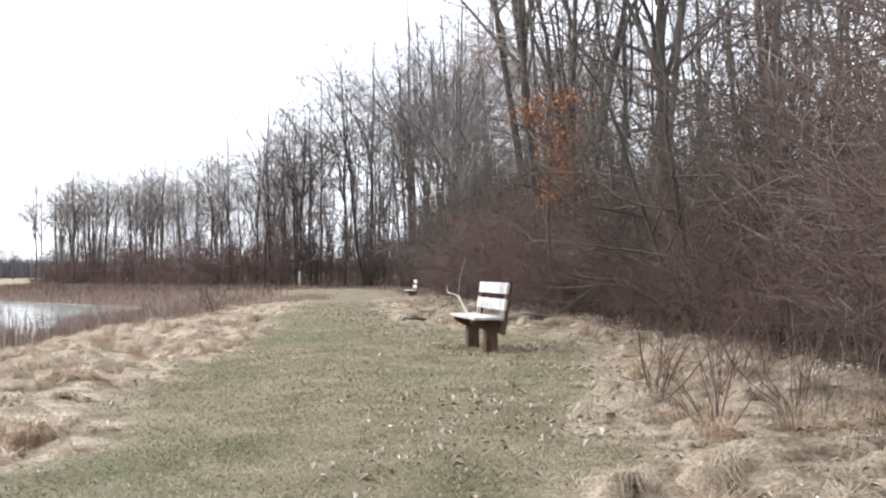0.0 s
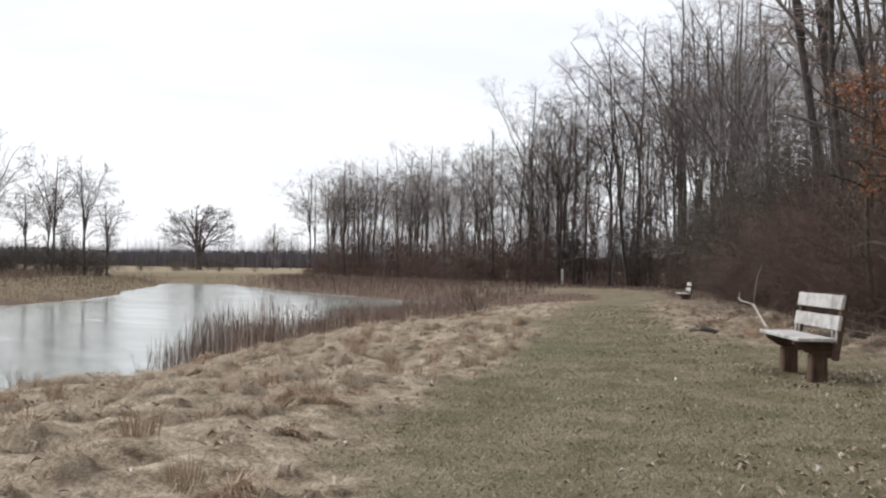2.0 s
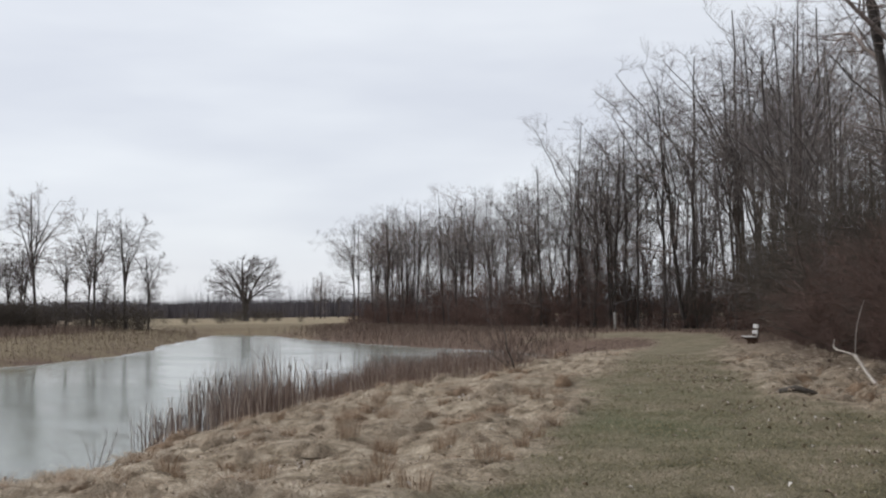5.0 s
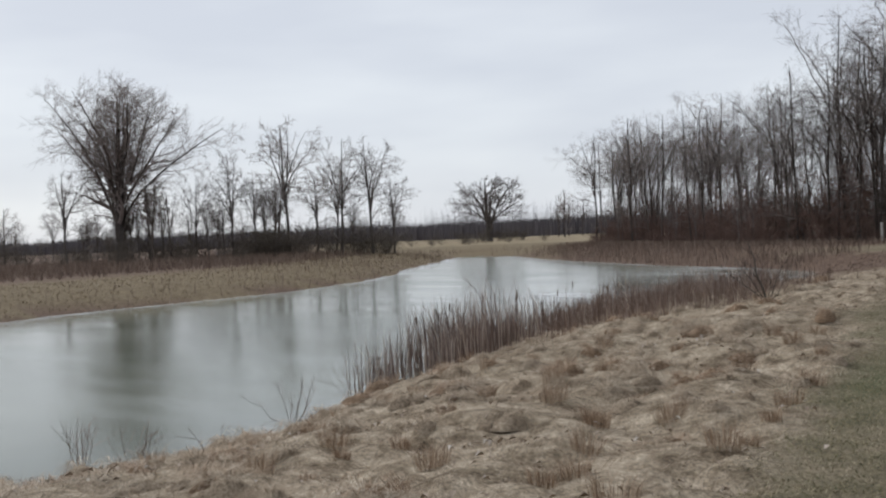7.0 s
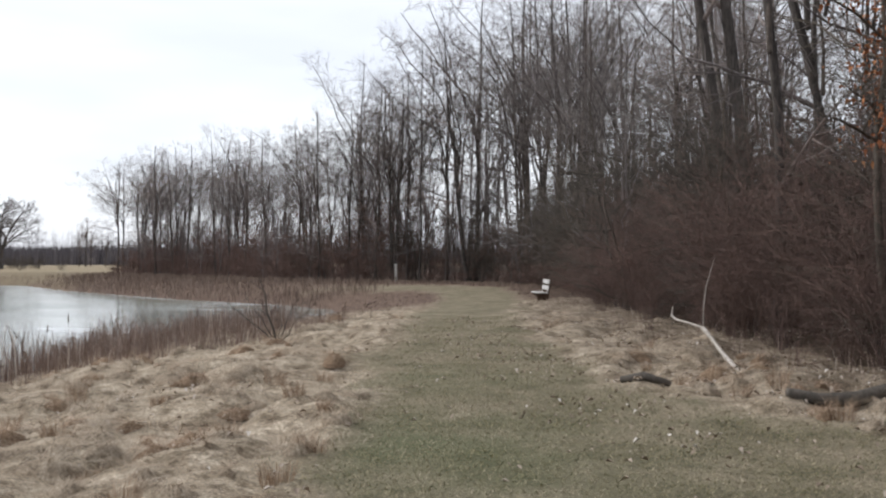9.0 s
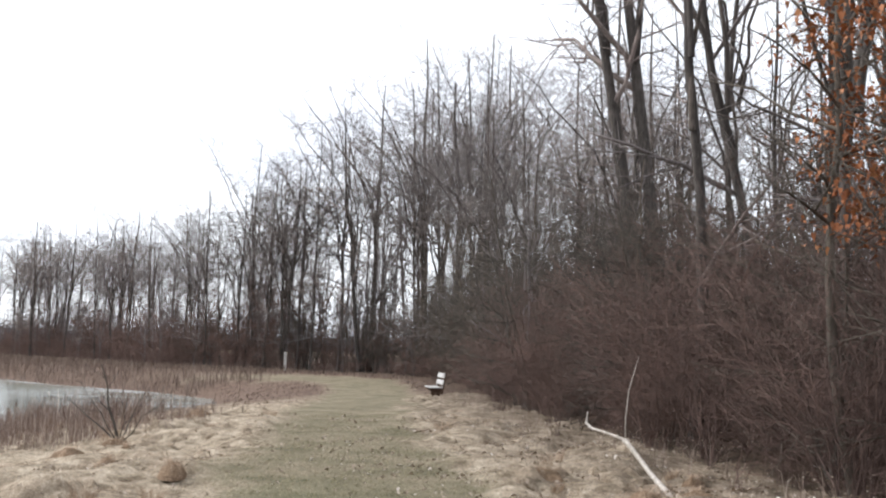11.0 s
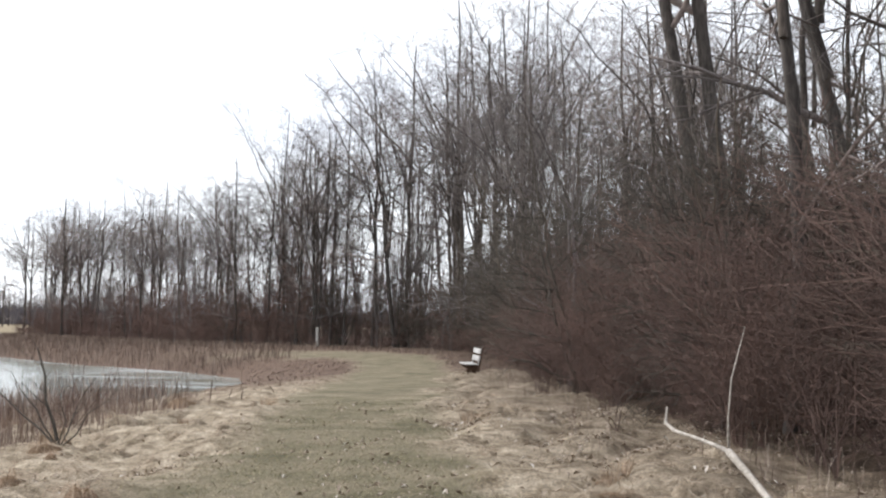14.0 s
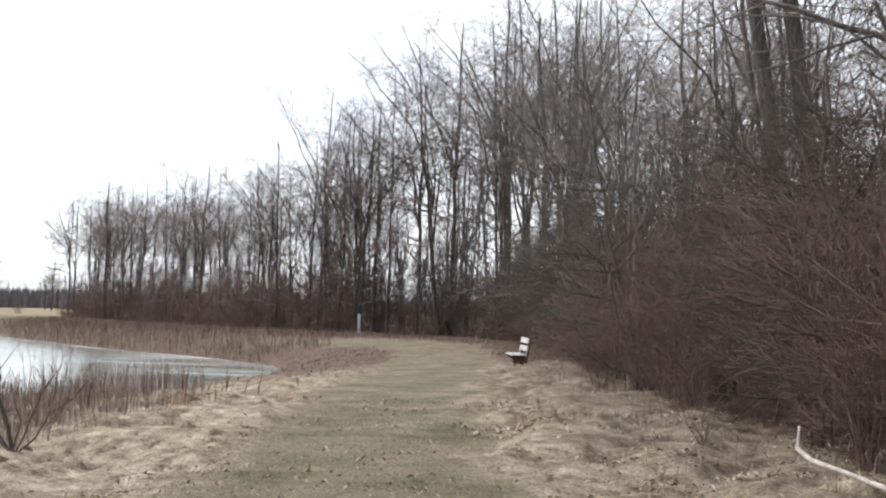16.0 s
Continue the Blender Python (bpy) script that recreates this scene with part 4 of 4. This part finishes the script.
def build_dead_branch():
    root = new("dead_branch")
    root.matrix_basis = pose(-1.5, 25.2, float(height(-1.5, 25.2)))
    inv = root.matrix_basis.inverted()

    def loc(pts):
        return [tuple(inv @ Vector(p)) for p in pts]

    tube_part("limb", loc([(-1.50, 24.95, 0.0), (-1.62, 25.35, 0.14), (-1.78, 25.75, 0.28), (-1.91, 26.08, 0.42), (-2.05, 26.43, 0.555)]), [0.030, 0.034, 0.027, 0.026, 0.031], M_BRANCH, root)
    tube_part("fork", loc([(-2.03, 26.42, 0.55), (-2.14, 26.68, 0.575), (-2.30, 27.0, 0.60), (-2.46, 27.3, 0.62), (-2.53, 27.45, 0.67), (-2.52, 27.5, 0.80)]), [0.023, 0.017, 0.015, 0.017, 0.018, 0.008], M_BRANCH, root)
    tube_part("twig", loc([(-2.05, 26.43, 0.55), (-2.05, 26.5, 0.80), (-2.02, 26.58, 1.10), (-1.91, 26.7, 1.50)]), [0.012, 0.008, 0.006, 0.003], M_BRANCH, root, 5)
    tagged(root, "bleached fallen branch sticking up from dry grass", "branch")


def build_logs():
    for pts, r in (([(-2.86, 24.0, 0.05), (-2.6, 23.9, 0.06), (-2.3, 23.85, 0.05)], (0.04, 0.052, 0.035)),
                   ([(-1.1, 22.7, 0.06), (-0.8, 22.85, 0.08), (-0.45, 22.95, 0.09), (-0.05, 23.1, 0.08), (0.4, 23.2, 0.06)], (0.045, 0.07, 0.078, 0.07, 0.05))):
        p = [(x, y, float(height(x, y)) + z) for x, y, z in pts]
        ob = tube_part("fallen_log", p, r, M_UNDER, None, 9)
        tagged(ob, "dark rotting log lying in dry grass", "log", "fallen logs")


build_benches()
build_marker()
build_dead_branch()
build_logs()


# ---------------------------------------------------------------- grass, reeds, leaves
def scatter(rng, n, x0, x1, y0, y1, keep):
    x, y = rng.uniform(x0, x1, n), rng.uniform(y0, y1, n)
    k = rng.random(n) < keep(x, y)
    return x[k], y[k]


def tufts(rng, x, y, per, spread, h, w, lean):
    """Blades in clumps: positions, heights and the way each falls."""
    n = len(x)
    a = rng.random((n, per)) * 2 * np.pi
    r = spread * np.sqrt(rng.random((n, per)))
    size = (0.6 + 0.8 * rng.random(n))[:, None]
    px = (x[:, None] + np.cos(a) * r * size).ravel()
    py = (y[:, None] + np.sin(a) * r * size).ravel()
    hh = (h * size * (0.55 + 0.6 * rng.random((n, per)))).ravel()
    fall = a + rng.normal(size=(n, per)) * 0.5
    return px, py, hh, fall.ravel()


def tussocks(name, x, y, per, hump, hair, label, rng):
    """Grass tussocks: uneven humps, and blades that part from the crown and lie down around."""
    n = len(x)
    wide = 0.09 + 0.15 * rng.random(n) ** 1.6
    tall = wide * rng.uniform(0.3, 0.6, n)
    sides, rings = 10, 4
    a = np.arange(sides) * 2 * np.pi / sides
    k = np.linspace(0.0, 1.0, rings + 1)[1:]
    wob = 1 + 0.22 * rng.normal(size=(n, 1, sides)) * k[None, :, None]
    stretch, turn = rng.uniform(0.75, 1.35, n), rng.uniform(0, 6.28, n)
    lx = wide[:, None, None] * stretch[:, None, None] * k[None, :, None] * np.cos(a) * wob
    ly = wide[:, None, None] / stretch[:, None, None] * k[None, :, None] * np.sin(a) * wob
    c, q = np.cos(turn)[:, None, None], np.sin(turn)[:, None, None]
    px, py = x[:, None, None] + lx * c - ly * q, y[:, None, None] + lx * q + ly * c
    up = np.sqrt(np.clip(1 - k ** 2, 0, 1))
    z0 = height(x, y)
    pz = z0[:, None, None] + tall[:, None, None] * up[None, :, None] * (1 + 0.12 * rng.normal(size=(n, rings, sides))) - 0.05 * k[None, :, None]
    ring = np.stack((px, py, pz), -1).reshape(n, -1, 3)
    top = np.stack((x, y, z0 + tall), -1)[:, None]
    v = np.concatenate((top, ring), 1)
    i = np.arange(sides)
    j = (i + 1) % sides
    tri = np.stack((np.zeros(sides, int), 1 + i, 1 + j), -1)
    quad = np.concatenate([np.stack((1 + r * sides + i, 1 + (r + 1) * sides + i, 1 + (r + 1) * sides + j, 1 + r * sides + j), -1) for r in range(rings - 1)])
    off = (np.arange(n) * (1 + rings * sides))[:, None, None]
    humps = link(name, raw_mesh(name, v.reshape(-1, 3), [(tri[None] + off).reshape(-1, 3), (quad[None] + off).reshape(-1, 4)], hump, True))
    tagged(humps, label, "grass", kind="stuff")
    lie = rng.random(n)[:, None] * 2 * np.pi
    a = rng.random((n, per)) * 2 * np.pi
    a = a + 0.6 * np.sin(lie - a)
    d = np.stack((np.cos(a), np.sin(a)), -1)
    reach = wide[:, None] * rng.uniform(0.9, 2.1, (n, per))
    r0 = wide[:, None] * 0.5 * rng.random((n, per))
    c = np.stack((x, y), -1)[:, None]
    root, mid, tip = c + d * r0[..., None], c + d * (r0 * 0.5 + reach * 0.55)[..., None], c + d * (r0 * 0.5 + reach)[..., None]
    tip = tip + rng.normal(size=tip.shape) * 0.025
    zr = z0[:, None] + tall[:, None] * 0.8
    zm = z0[:, None] + tall[:, None] * rng.uniform(0.8, 1.5, (n, per))
    zt = height(tip[..., 0], tip[..., 1]) + 0.01 + 0.05 * rng.random((n, per))
    side = np.stack((-d[..., 1], d[..., 0]), -1) * rng.uniform(0.001, 0.0022, (n, per))[..., None]

    def at(xy, z):
        return np.concatenate((xy, np.broadcast_to(z, xy.shape[:2])[..., None]), -1).reshape(-1, 3)

    v = np.stack((at(root - side, zr), at(root + side, zr), at(mid - side, zm), at(mid + side, zm), at(tip, zt)), 1).reshape(-1, 3)
    o = np.arange(n * per)[:, None] * 5
    link("blade_cover", raw_mesh("blade_cover", v, [o + np.array([[0, 1, 3, 2]]), o + np.array([[2, 3, 4]])], hair), humps)


def build_grass():
    rng = np.random.default_rng(77)
    # short mown turf
    x, y = scatter(rng, 640000, -9, 4.5, 1.5, 38, lambda a, b: mown_mask(a, b) * np.clip(1.5 - b / 27, 0.10, 1))
    blades("mown_grass", x, y, rng.uniform(0.010, 0.034, len(x)), rng.uniform(0.005, 0.010, len(x)), 1.6, M_MOWN,
           "short mown winter turf, green and tan", "grass", rng, segs=1, sink=0.003)
    # matted dry grass on the bank and verge
    def rough(a, b):
        return (1 - mown_mask(a, b)) * (pond_distance(a, b) > 0.1) * (thicket_distance(a, b) < 0.8)
    x, y = scatter(rng, 900000, -21, 5, 2.5, 46, lambda a, b: rough(a, b) * np.clip(1.7 - b / 28, 0.12, 1) * (0.3 + 0.7 * vnoise(a, b, 0.5, 12)) * (1 - 0.6 * smooth(thicket_distance(a, b), -3.2, -0.4)))
    n = len(x)
    comb = vnoise(x, y, 0.8, 61) * 12.0 + rng.normal(size=n) * 0.7
    blades("matted_grass", x, y, rng.uniform(0.02, 0.07, n), rng.uniform(0.004, 0.009, n), rng.uniform(1.4, 4.2, n), M_DRY,
           "matted tan dry grass on the pond bank", "grass", rng, segs=1, away=comb)
    x, y = scatter(rng, 5200, -24, 5, 2, 52, lambda a, b: rough(a, b) * (0.25 + 0.75 * vnoise(a, b, 0.9, 8)) * (vnoise(a, b, 2.1, 13) > 0.42))
    px, py, hh, fall = tufts(rng, x, y, 26, 0.17, 0.085, 0.01, 1.0)
    blades("dry_tufts", px, py, hh, rng.uniform(0.003, 0.006, len(px)), rng.uniform(1.2, 3.0, len(px)), M_SOFT,
           "tan dry grass tufts on the pond bank", "grass", rng, away=fall)
    # upright tufts of last year's bunch grass
    x, y = scatter(rng, 1500, -15, 4.2, 5, 36, lambda a, b: (mown_mask(a, b) < 0.2) * rough(a, b) * (thicket_distance(a, b) < -0.6) * np.clip(1.4 - b / 30, 0.3, 1))
    x, y = x[:190], y[:190]
    px, py, hh, fall = tufts(rng, x, y, 130, 0.10, 0.20, 0.01, 0.4)
    blades("bunch_grass", px, py, hh, rng.uniform(0.0025, 0.005, len(px)), rng.uniform(0.2, 0.8, len(px)), M_RUSSET,
           "upright russet bunch grass tufts on the bank", "grass", rng, away=fall)
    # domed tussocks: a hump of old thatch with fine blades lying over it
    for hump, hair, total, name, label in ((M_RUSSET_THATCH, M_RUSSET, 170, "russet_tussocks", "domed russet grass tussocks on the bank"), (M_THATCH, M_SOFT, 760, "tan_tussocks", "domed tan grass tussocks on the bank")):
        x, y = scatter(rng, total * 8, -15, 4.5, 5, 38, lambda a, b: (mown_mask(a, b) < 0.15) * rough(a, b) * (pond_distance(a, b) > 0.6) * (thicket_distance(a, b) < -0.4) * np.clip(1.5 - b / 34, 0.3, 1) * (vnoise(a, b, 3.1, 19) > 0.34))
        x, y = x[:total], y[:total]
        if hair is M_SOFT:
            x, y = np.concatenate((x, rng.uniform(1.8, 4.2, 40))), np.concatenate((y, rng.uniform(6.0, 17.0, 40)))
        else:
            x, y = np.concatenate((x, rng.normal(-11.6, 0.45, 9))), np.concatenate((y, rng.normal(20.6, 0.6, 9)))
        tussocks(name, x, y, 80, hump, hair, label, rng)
    x, y = scatter(rng, 26000, -10, 5, 5, 50, lambda a, b: smooth(thicket_distance(a, b), -1.6, -0.4) * (thicket_distance(a, b) < 0.6) * smooth(vnoise(a, b, 0.8, 66), 0.3, 0.65))
    x, y = x[:4200], y[:4200]
    blades("verge_stems", x, y, rng.uniform(0.15, 0.55, len(x)), rng.uniform(0.003, 0.007, len(x)), rng.uniform(0.1, 0.7, len(x)), M_REDDISH,
           "dry brown stems where the verge meets the thicket", "grass", rng)
    # cattails in the margin
    def margin(a, b):
        d = pond_distance(a, b)
        return (d > -1.6) * (d < 1.5 + 1.4 * smooth(b, 29, 34)) * smooth(b, 24.2, 25.2) * smooth(47 - b, 0, 6) * (0.06 + 0.94 * smooth(vnoise(a, b, 1.0, 41), 0.3, 0.62))
    x, y = scatter(rng, 60000, -24, -12, 22, 60, margin)
    x, y = x[:9500], y[:9500]
    blades("cattails", x, y, rng.uniform(0.65, 1.35, len(x)) * (0.5 + 0.85 * vnoise(x, y, 1.1, 44)) * (1.2 - 0.45 * smooth(y, 27, 33)), rng.uniform(0.010, 0.024, len(x)), rng.uniform(0.02, 0.28, len(x)), M_REED,
           "dead brown cattails standing in the pond margin", "reeds", rng, z=np.maximum(height(x, y), WATER))
    # red-brown marsh brush on the bank above the cattails
    def shore(a, b):
        d = pond_distance(a, b)
        strip = (d > -0.8) * (d < 2.6) * smooth(b, 29, 32) * smooth(44 - b, 0, 4) * smooth(vnoise(a, b, 1.5, 47), 0.25, 0.6) * 0.4
        patch = 1 - smooth(np.hypot((a + 12.9) / 3.3, (b - 32.4) / 5.2), 0.7, 1.05)
        return np.clip(np.maximum(strip, patch * (0.25 + 0.75 * vnoise(a, b, 0.9, 47))), 0, 1) * (d > -0.9)
    x, y = scatter(rng, 48000, -20, -9, 26, 56, shore)
    x, y = x[:12000], y[:12000]
    d = pond_distance(x, y)
    blades("shore_brush", x, y, rng.uniform(0.35, 1.0, len(x)) * (0.55 + 0.75 * vnoise(x, y, 1.1, 48)) * np.clip(1.35 - d / 7, 0.5, 1.3), rng.uniform(0.006, 0.013, len(x)), rng.uniform(0.05, 0.5, len(x)), M_REDDISH,
           "red-brown marsh grass and stems on the near shore", "grass", rng, z=np.maximum(height(x, y), WATER))
    # brown marsh grass round the far inlet and along the shore
    def marsh(a, b):
        d = pond_distance(a, b)
        return (d > -0.4) * (d < 11) * (1 - mown_mask(a, b)) * smooth(b, 30, 46) * (1 - 0.9 * far_side(a, b)) * (thicket_distance(a, b) < 0.3) * np.where(b < 60, np.clip(1.2 - d / 7, 0.1, 1), 1)
    x, y = scatter(rng, 120000, -96, -9, 28, 125, marsh)
    x, y = x[:42000], y[:42000]
    d = pond_distance(x, y)
    blades("marsh_grass", x, y, rng.uniform(0.35, 1.0, len(x)) * np.where((x > -27) & (y > 40) & (y < 74), 0.14, np.clip(1.2 - d / 14, 0.5, 1.1)), rng.uniform(0.015, 0.04, len(x)), 0.35, M_BROWN,
           "brown marsh grass between pond and wood", "grass", rng)
    # straw on the far bank
    x, y = scatter(rng, 60000, -100, -30, 10, 110, lambda a, b: (pond_distance(a, b) > 0.1) * (pond_distance(a, b) < 16) * far_side(a, b))
    x, y = x[:30000], y[:30000]
    blades("far_bank_grass", x, y, rng.uniform(0.05, 0.17, len(x)), rng.uniform(0.03, 0.06, len(x)), 1.0, M_BANK,
           "olive tan dry grass on the far bank", "grass", rng)
    x, y = scatter(rng, 60000, -125, -55, 20, 110, lambda a, b: far_side(a, b) * smooth(-a - 0.2 * b, 57, 66) * (pond_distance(a, b) > 10))
    x, y = x[:20000], y[:20000]
    blades("far_brush", x, y, rng.uniform(0.5, 1.1, len(x)), rng.uniform(0.04, 0.08, len(x)), 0.4, M_BROWN,
           "dark brown brush behind the far bank", "brush", rng, segs=1)
    # fallen leaves
    def drift(a, b):
        th = thicket_distance(a, b)
        edge = smooth(th, -5.8, -2.2) * (1 - 0.55 * smooth(th, -2.5, -0.3))
        return np.clip(0.035 + 0.5 * edge + 0.24 * (mown_mask(a, b) < 0.5), 0, 1) * (0.12 + 0.88 * smooth(vnoise(a, b, 0.9, 55), 0.45, 0.75))
    x, y = scatter(rng, 46000, -9, 5, 3, 36, drift)
    leaves("fallen_leaves", x, y, None, 0.066, M_LEAF, "scattered pale dry fallen leaves", rng)
    return rng


def leaves(name, x, y, z, size, mat, label, rng, parent=None):
    """Small folded leaves: two quads each, hinged on the midrib."""
    n = len(x)
    flat = z is None
    z = height(x, y) + 0.034 if flat else z
    c = np.stack((x, y, z), -1)
    az = rng.random(n) * 2 * np.pi
    tilt = rng.normal(size=n) * (0.35 if flat else 0.9)
    s = size * (0.5 + 0.8 * rng.random(n))
    u = np.stack((np.cos(az) * np.cos(tilt), np.sin(az) * np.cos(tilt), np.sin(tilt)), -1) * s[:, None]
    w = np.stack((-np.sin(az), np.cos(az), np.zeros(n)), -1) * (s * 0.55)[:, None]
    fold = np.zeros((n, 3))
    fold[:, 2] = s * (0.15 + 0.3 * rng.random(n))
    v = np.stack((c - u / 2, c - u * 0.05 + w / 2 + fold, c + u / 2, c - u * 0.05 - w / 2 + fold, c + fold * 0.1), 1).reshape(-1, 3)
    o = np.arange(n)[:, None] * 5
    f = [o + np.array([[0, 4, 1]]), o + np.array([[4, 2, 1]]), o + np.array([[0, 3, 4]]), o + np.array([[4, 3, 2]])]
    ob = link(name, raw_mesh(name, v, f, mat), parent)
    if parent is None:
        tagged(ob, label, "leaves", kind="stuff")
    return ob


def build_oak_sapling():
    """A young oak that keeps its orange leaves."""
    rng = np.random.default_rng(91)
    root = make_tree("young_oak", 92, [((0, 0, -0.1), (0.3, 0.1, 6.4), 0.07, 0.012)],
                     [(12, 0.45, 0.98, 62, 0.30, 4, 4, 0.02), (5, 0.2, 1.0, 45, 0.45, 3, 3, 0.0)], "young oak holding orange dead leaves in the thicket", M_UNDER, M_UNDER, 0.006)
    x0, y0 = 0.43, 26.64
    root.matrix_basis = pose(x0, y0, float(height(x0, y0)))
    n = 1500
    layer = rng.integers(0, 7, n)
    cx, cy, cz = rng.normal(size=7) * 0.42, rng.normal(size=7) * 0.5 - 0.4, np.linspace(2.87, 5.07, 7)
    leaves("foliage", cx[layer] + rng.normal(size=n) * 0.30 + 0.2, cy[layer] + rng.normal(size=n) * 0.34, cz[layer] + rng.normal(size=n) * 0.16, 0.10, M_OAK, "", rng, root)


def build_stick_bush(name, x, y, stems, label, seed, tall, twigs=5, mat=None):
    """A leafless bush of a few bare stems."""
    rng = np.random.default_rng(seed)
    root = new(name)
    root.matrix_basis = pose(x, y, float(height(x, y)))
    for dx, dy, h, r in stems:
        k = np.linspace(0, 1, 5)[:, None]
        p = np.array([[0, 0, -0.05]]) * (1 - k) + np.array([[dx, dy, h * tall]]) * k
        p[1:] += rng.normal(size=(4, 3)) * 0.03 * tall
        R = np.linspace(r, r * 0.35, 5)
        P2, R2 = grow(rng, p[None], R[None], twigs, 0.4, 1.0, 40, 0.3, 3, 0.05, 0.15, 0.55)
        chunks = [tubes(p[None], R[None], 5), tubes(P2, np.maximum(R2, 0.003), 3)]
        v, f = joined(chunks)
        link("stem", raw_mesh("stem", v, f, mat or M_UNDER), root)
    tagged(root, label, "bush")
    return root


rng_grass = build_grass()
build_oak_sapling()
build_stick_bush("shore_bush", -9.81, 29.85, ((-0.40, 0.1, 1.16, 0.026), (-1.15, 0.2, 0.72, 0.014), (-0.62, -0.1, 0.9, 0.012), (0.42, 0.1, 0.85, 0.013), (0.62, 0.3, 0.72, 0.011), (0.2, -0.2, 0.62, 0.011)),
                 "leafless dark bush leaning on the pond shore", 7, 1.0)


def build_weeds():
    """Bare dry weeds: upright stems from one root."""
    rng = np.random.default_rng(37)
    cx, cy = np.array([2.6, 3.7, 3.2, 3.0, 3.5, 4.0, 2.9]), np.array([10.3, 9.8, 11.6, 8.6, 13.2, 11.0, 9.4])
    px, py, hh, fall = tufts(rng, cx, cy, 220, 0.16, 0.27, 0.01, 0.3)
    blades("verge_grass_clumps", px, py, hh, rng.uniform(0.004, 0.008, len(px)), rng.uniform(0.1, 0.9, len(px)), M_DRY,
           "upright tan grass clumps round dry weeds on the verge", "grass", rng, away=fall)
    for x, y, n, tall, spread in ((2.6, 10.3, 11, 0.85, 0.35), (3.7, 9.8, 9, 0.9, 0.45), (3.2, 11.6, 8, 0.8, 0.3), (3.0, 8.6, 6, 0.7, 0.3), (3.5, 13.2, 8, 0.9, 0.35),
                                  (-12.3, 19.4, 4, 0.75, 0.3), (-11.7, 15.8, 5, 0.9, 0.2), (-11.9, 16.6, 3, 0.7, 0.15), (-12.0, 17.8, 3, 0.6, 0.2), (-12.9, 21.3, 4, 0.8, 0.2),
                                  (-11.5, 14.2, 4, 0.8, 0.25), (-13.4, 22.4, 3, 0.7, 0.2), (-10.8, 31.6, 4, 1.0, 0.3), (-11.8, 33.4, 5, 1.1, 0.35), (-3.2, 31.5, 3, 0.8, 0.2), (-1.0, 28.6, 5, 1.1, 0.3), (0.4, 25.9, 5, 1.0, 0.3), (-0.9, 26.2, 2, 0.6, 0.2)):
        stems = [(rng.normal() * spread, rng.normal() * spread, rng.uniform(0.6, 1.15), rng.uniform(0.004, 0.008)) for _ in range(n + 3)]
        build_stick_bush("dry_weed", x, y, stems, "bare brown weed stems standing in dry grass", int(rng.integers(9999)), tall, 2, M_SHRUB)


def build_cattail_stalks():
    rng = np.random.default_rng(38)
    root = new("cattail_stalk")
    tube_part("stem", [(0, 0, -0.05), (0.01, 0, 0.7), (0.03, 0.01, 1.55)], [0.007, 0.006, 0.004], M_UNDER, root, 5)
    tube_part("seed_head", [(0.022, 0.006, 1.28), (0.024, 0.007, 1.30), (0.027, 0.008, 1.44), (0.028, 0.009, 1.46)], [0.006, 0.017, 0.017, 0.006], M_TIMBER, root, 7)
    tagged(root, "tall brown cattail stalk with a dark seed head", "cattail", "cattail stalks")
    root.matrix_basis = pose(-15.6, 26.4, WATER)
    for x, y in ((-15.9, 26.0), (-16.5, 27.6), (-17.0, 29.2), (-17.3, 28.4), (-18.0, 31.0), (-18.4, 33.0), (-18.1, 34.2), (-18.9, 36.5), (-19.2, 38.8), (-18.7, 41.0), (-18.9, 43.5), (-16.4, 30.2), (-17.6, 37.4)):
        s = rng.uniform(0.8, 1.12)
        ob = copy_thing(root, pose(x, y, float(max(height(x, y), WATER)), rng.normal() * 4, rng.normal() * 4, rng.uniform(0, 360)))
        ob.scale = (1, 1, s)


build_weeds()
build_cattail_stalks()
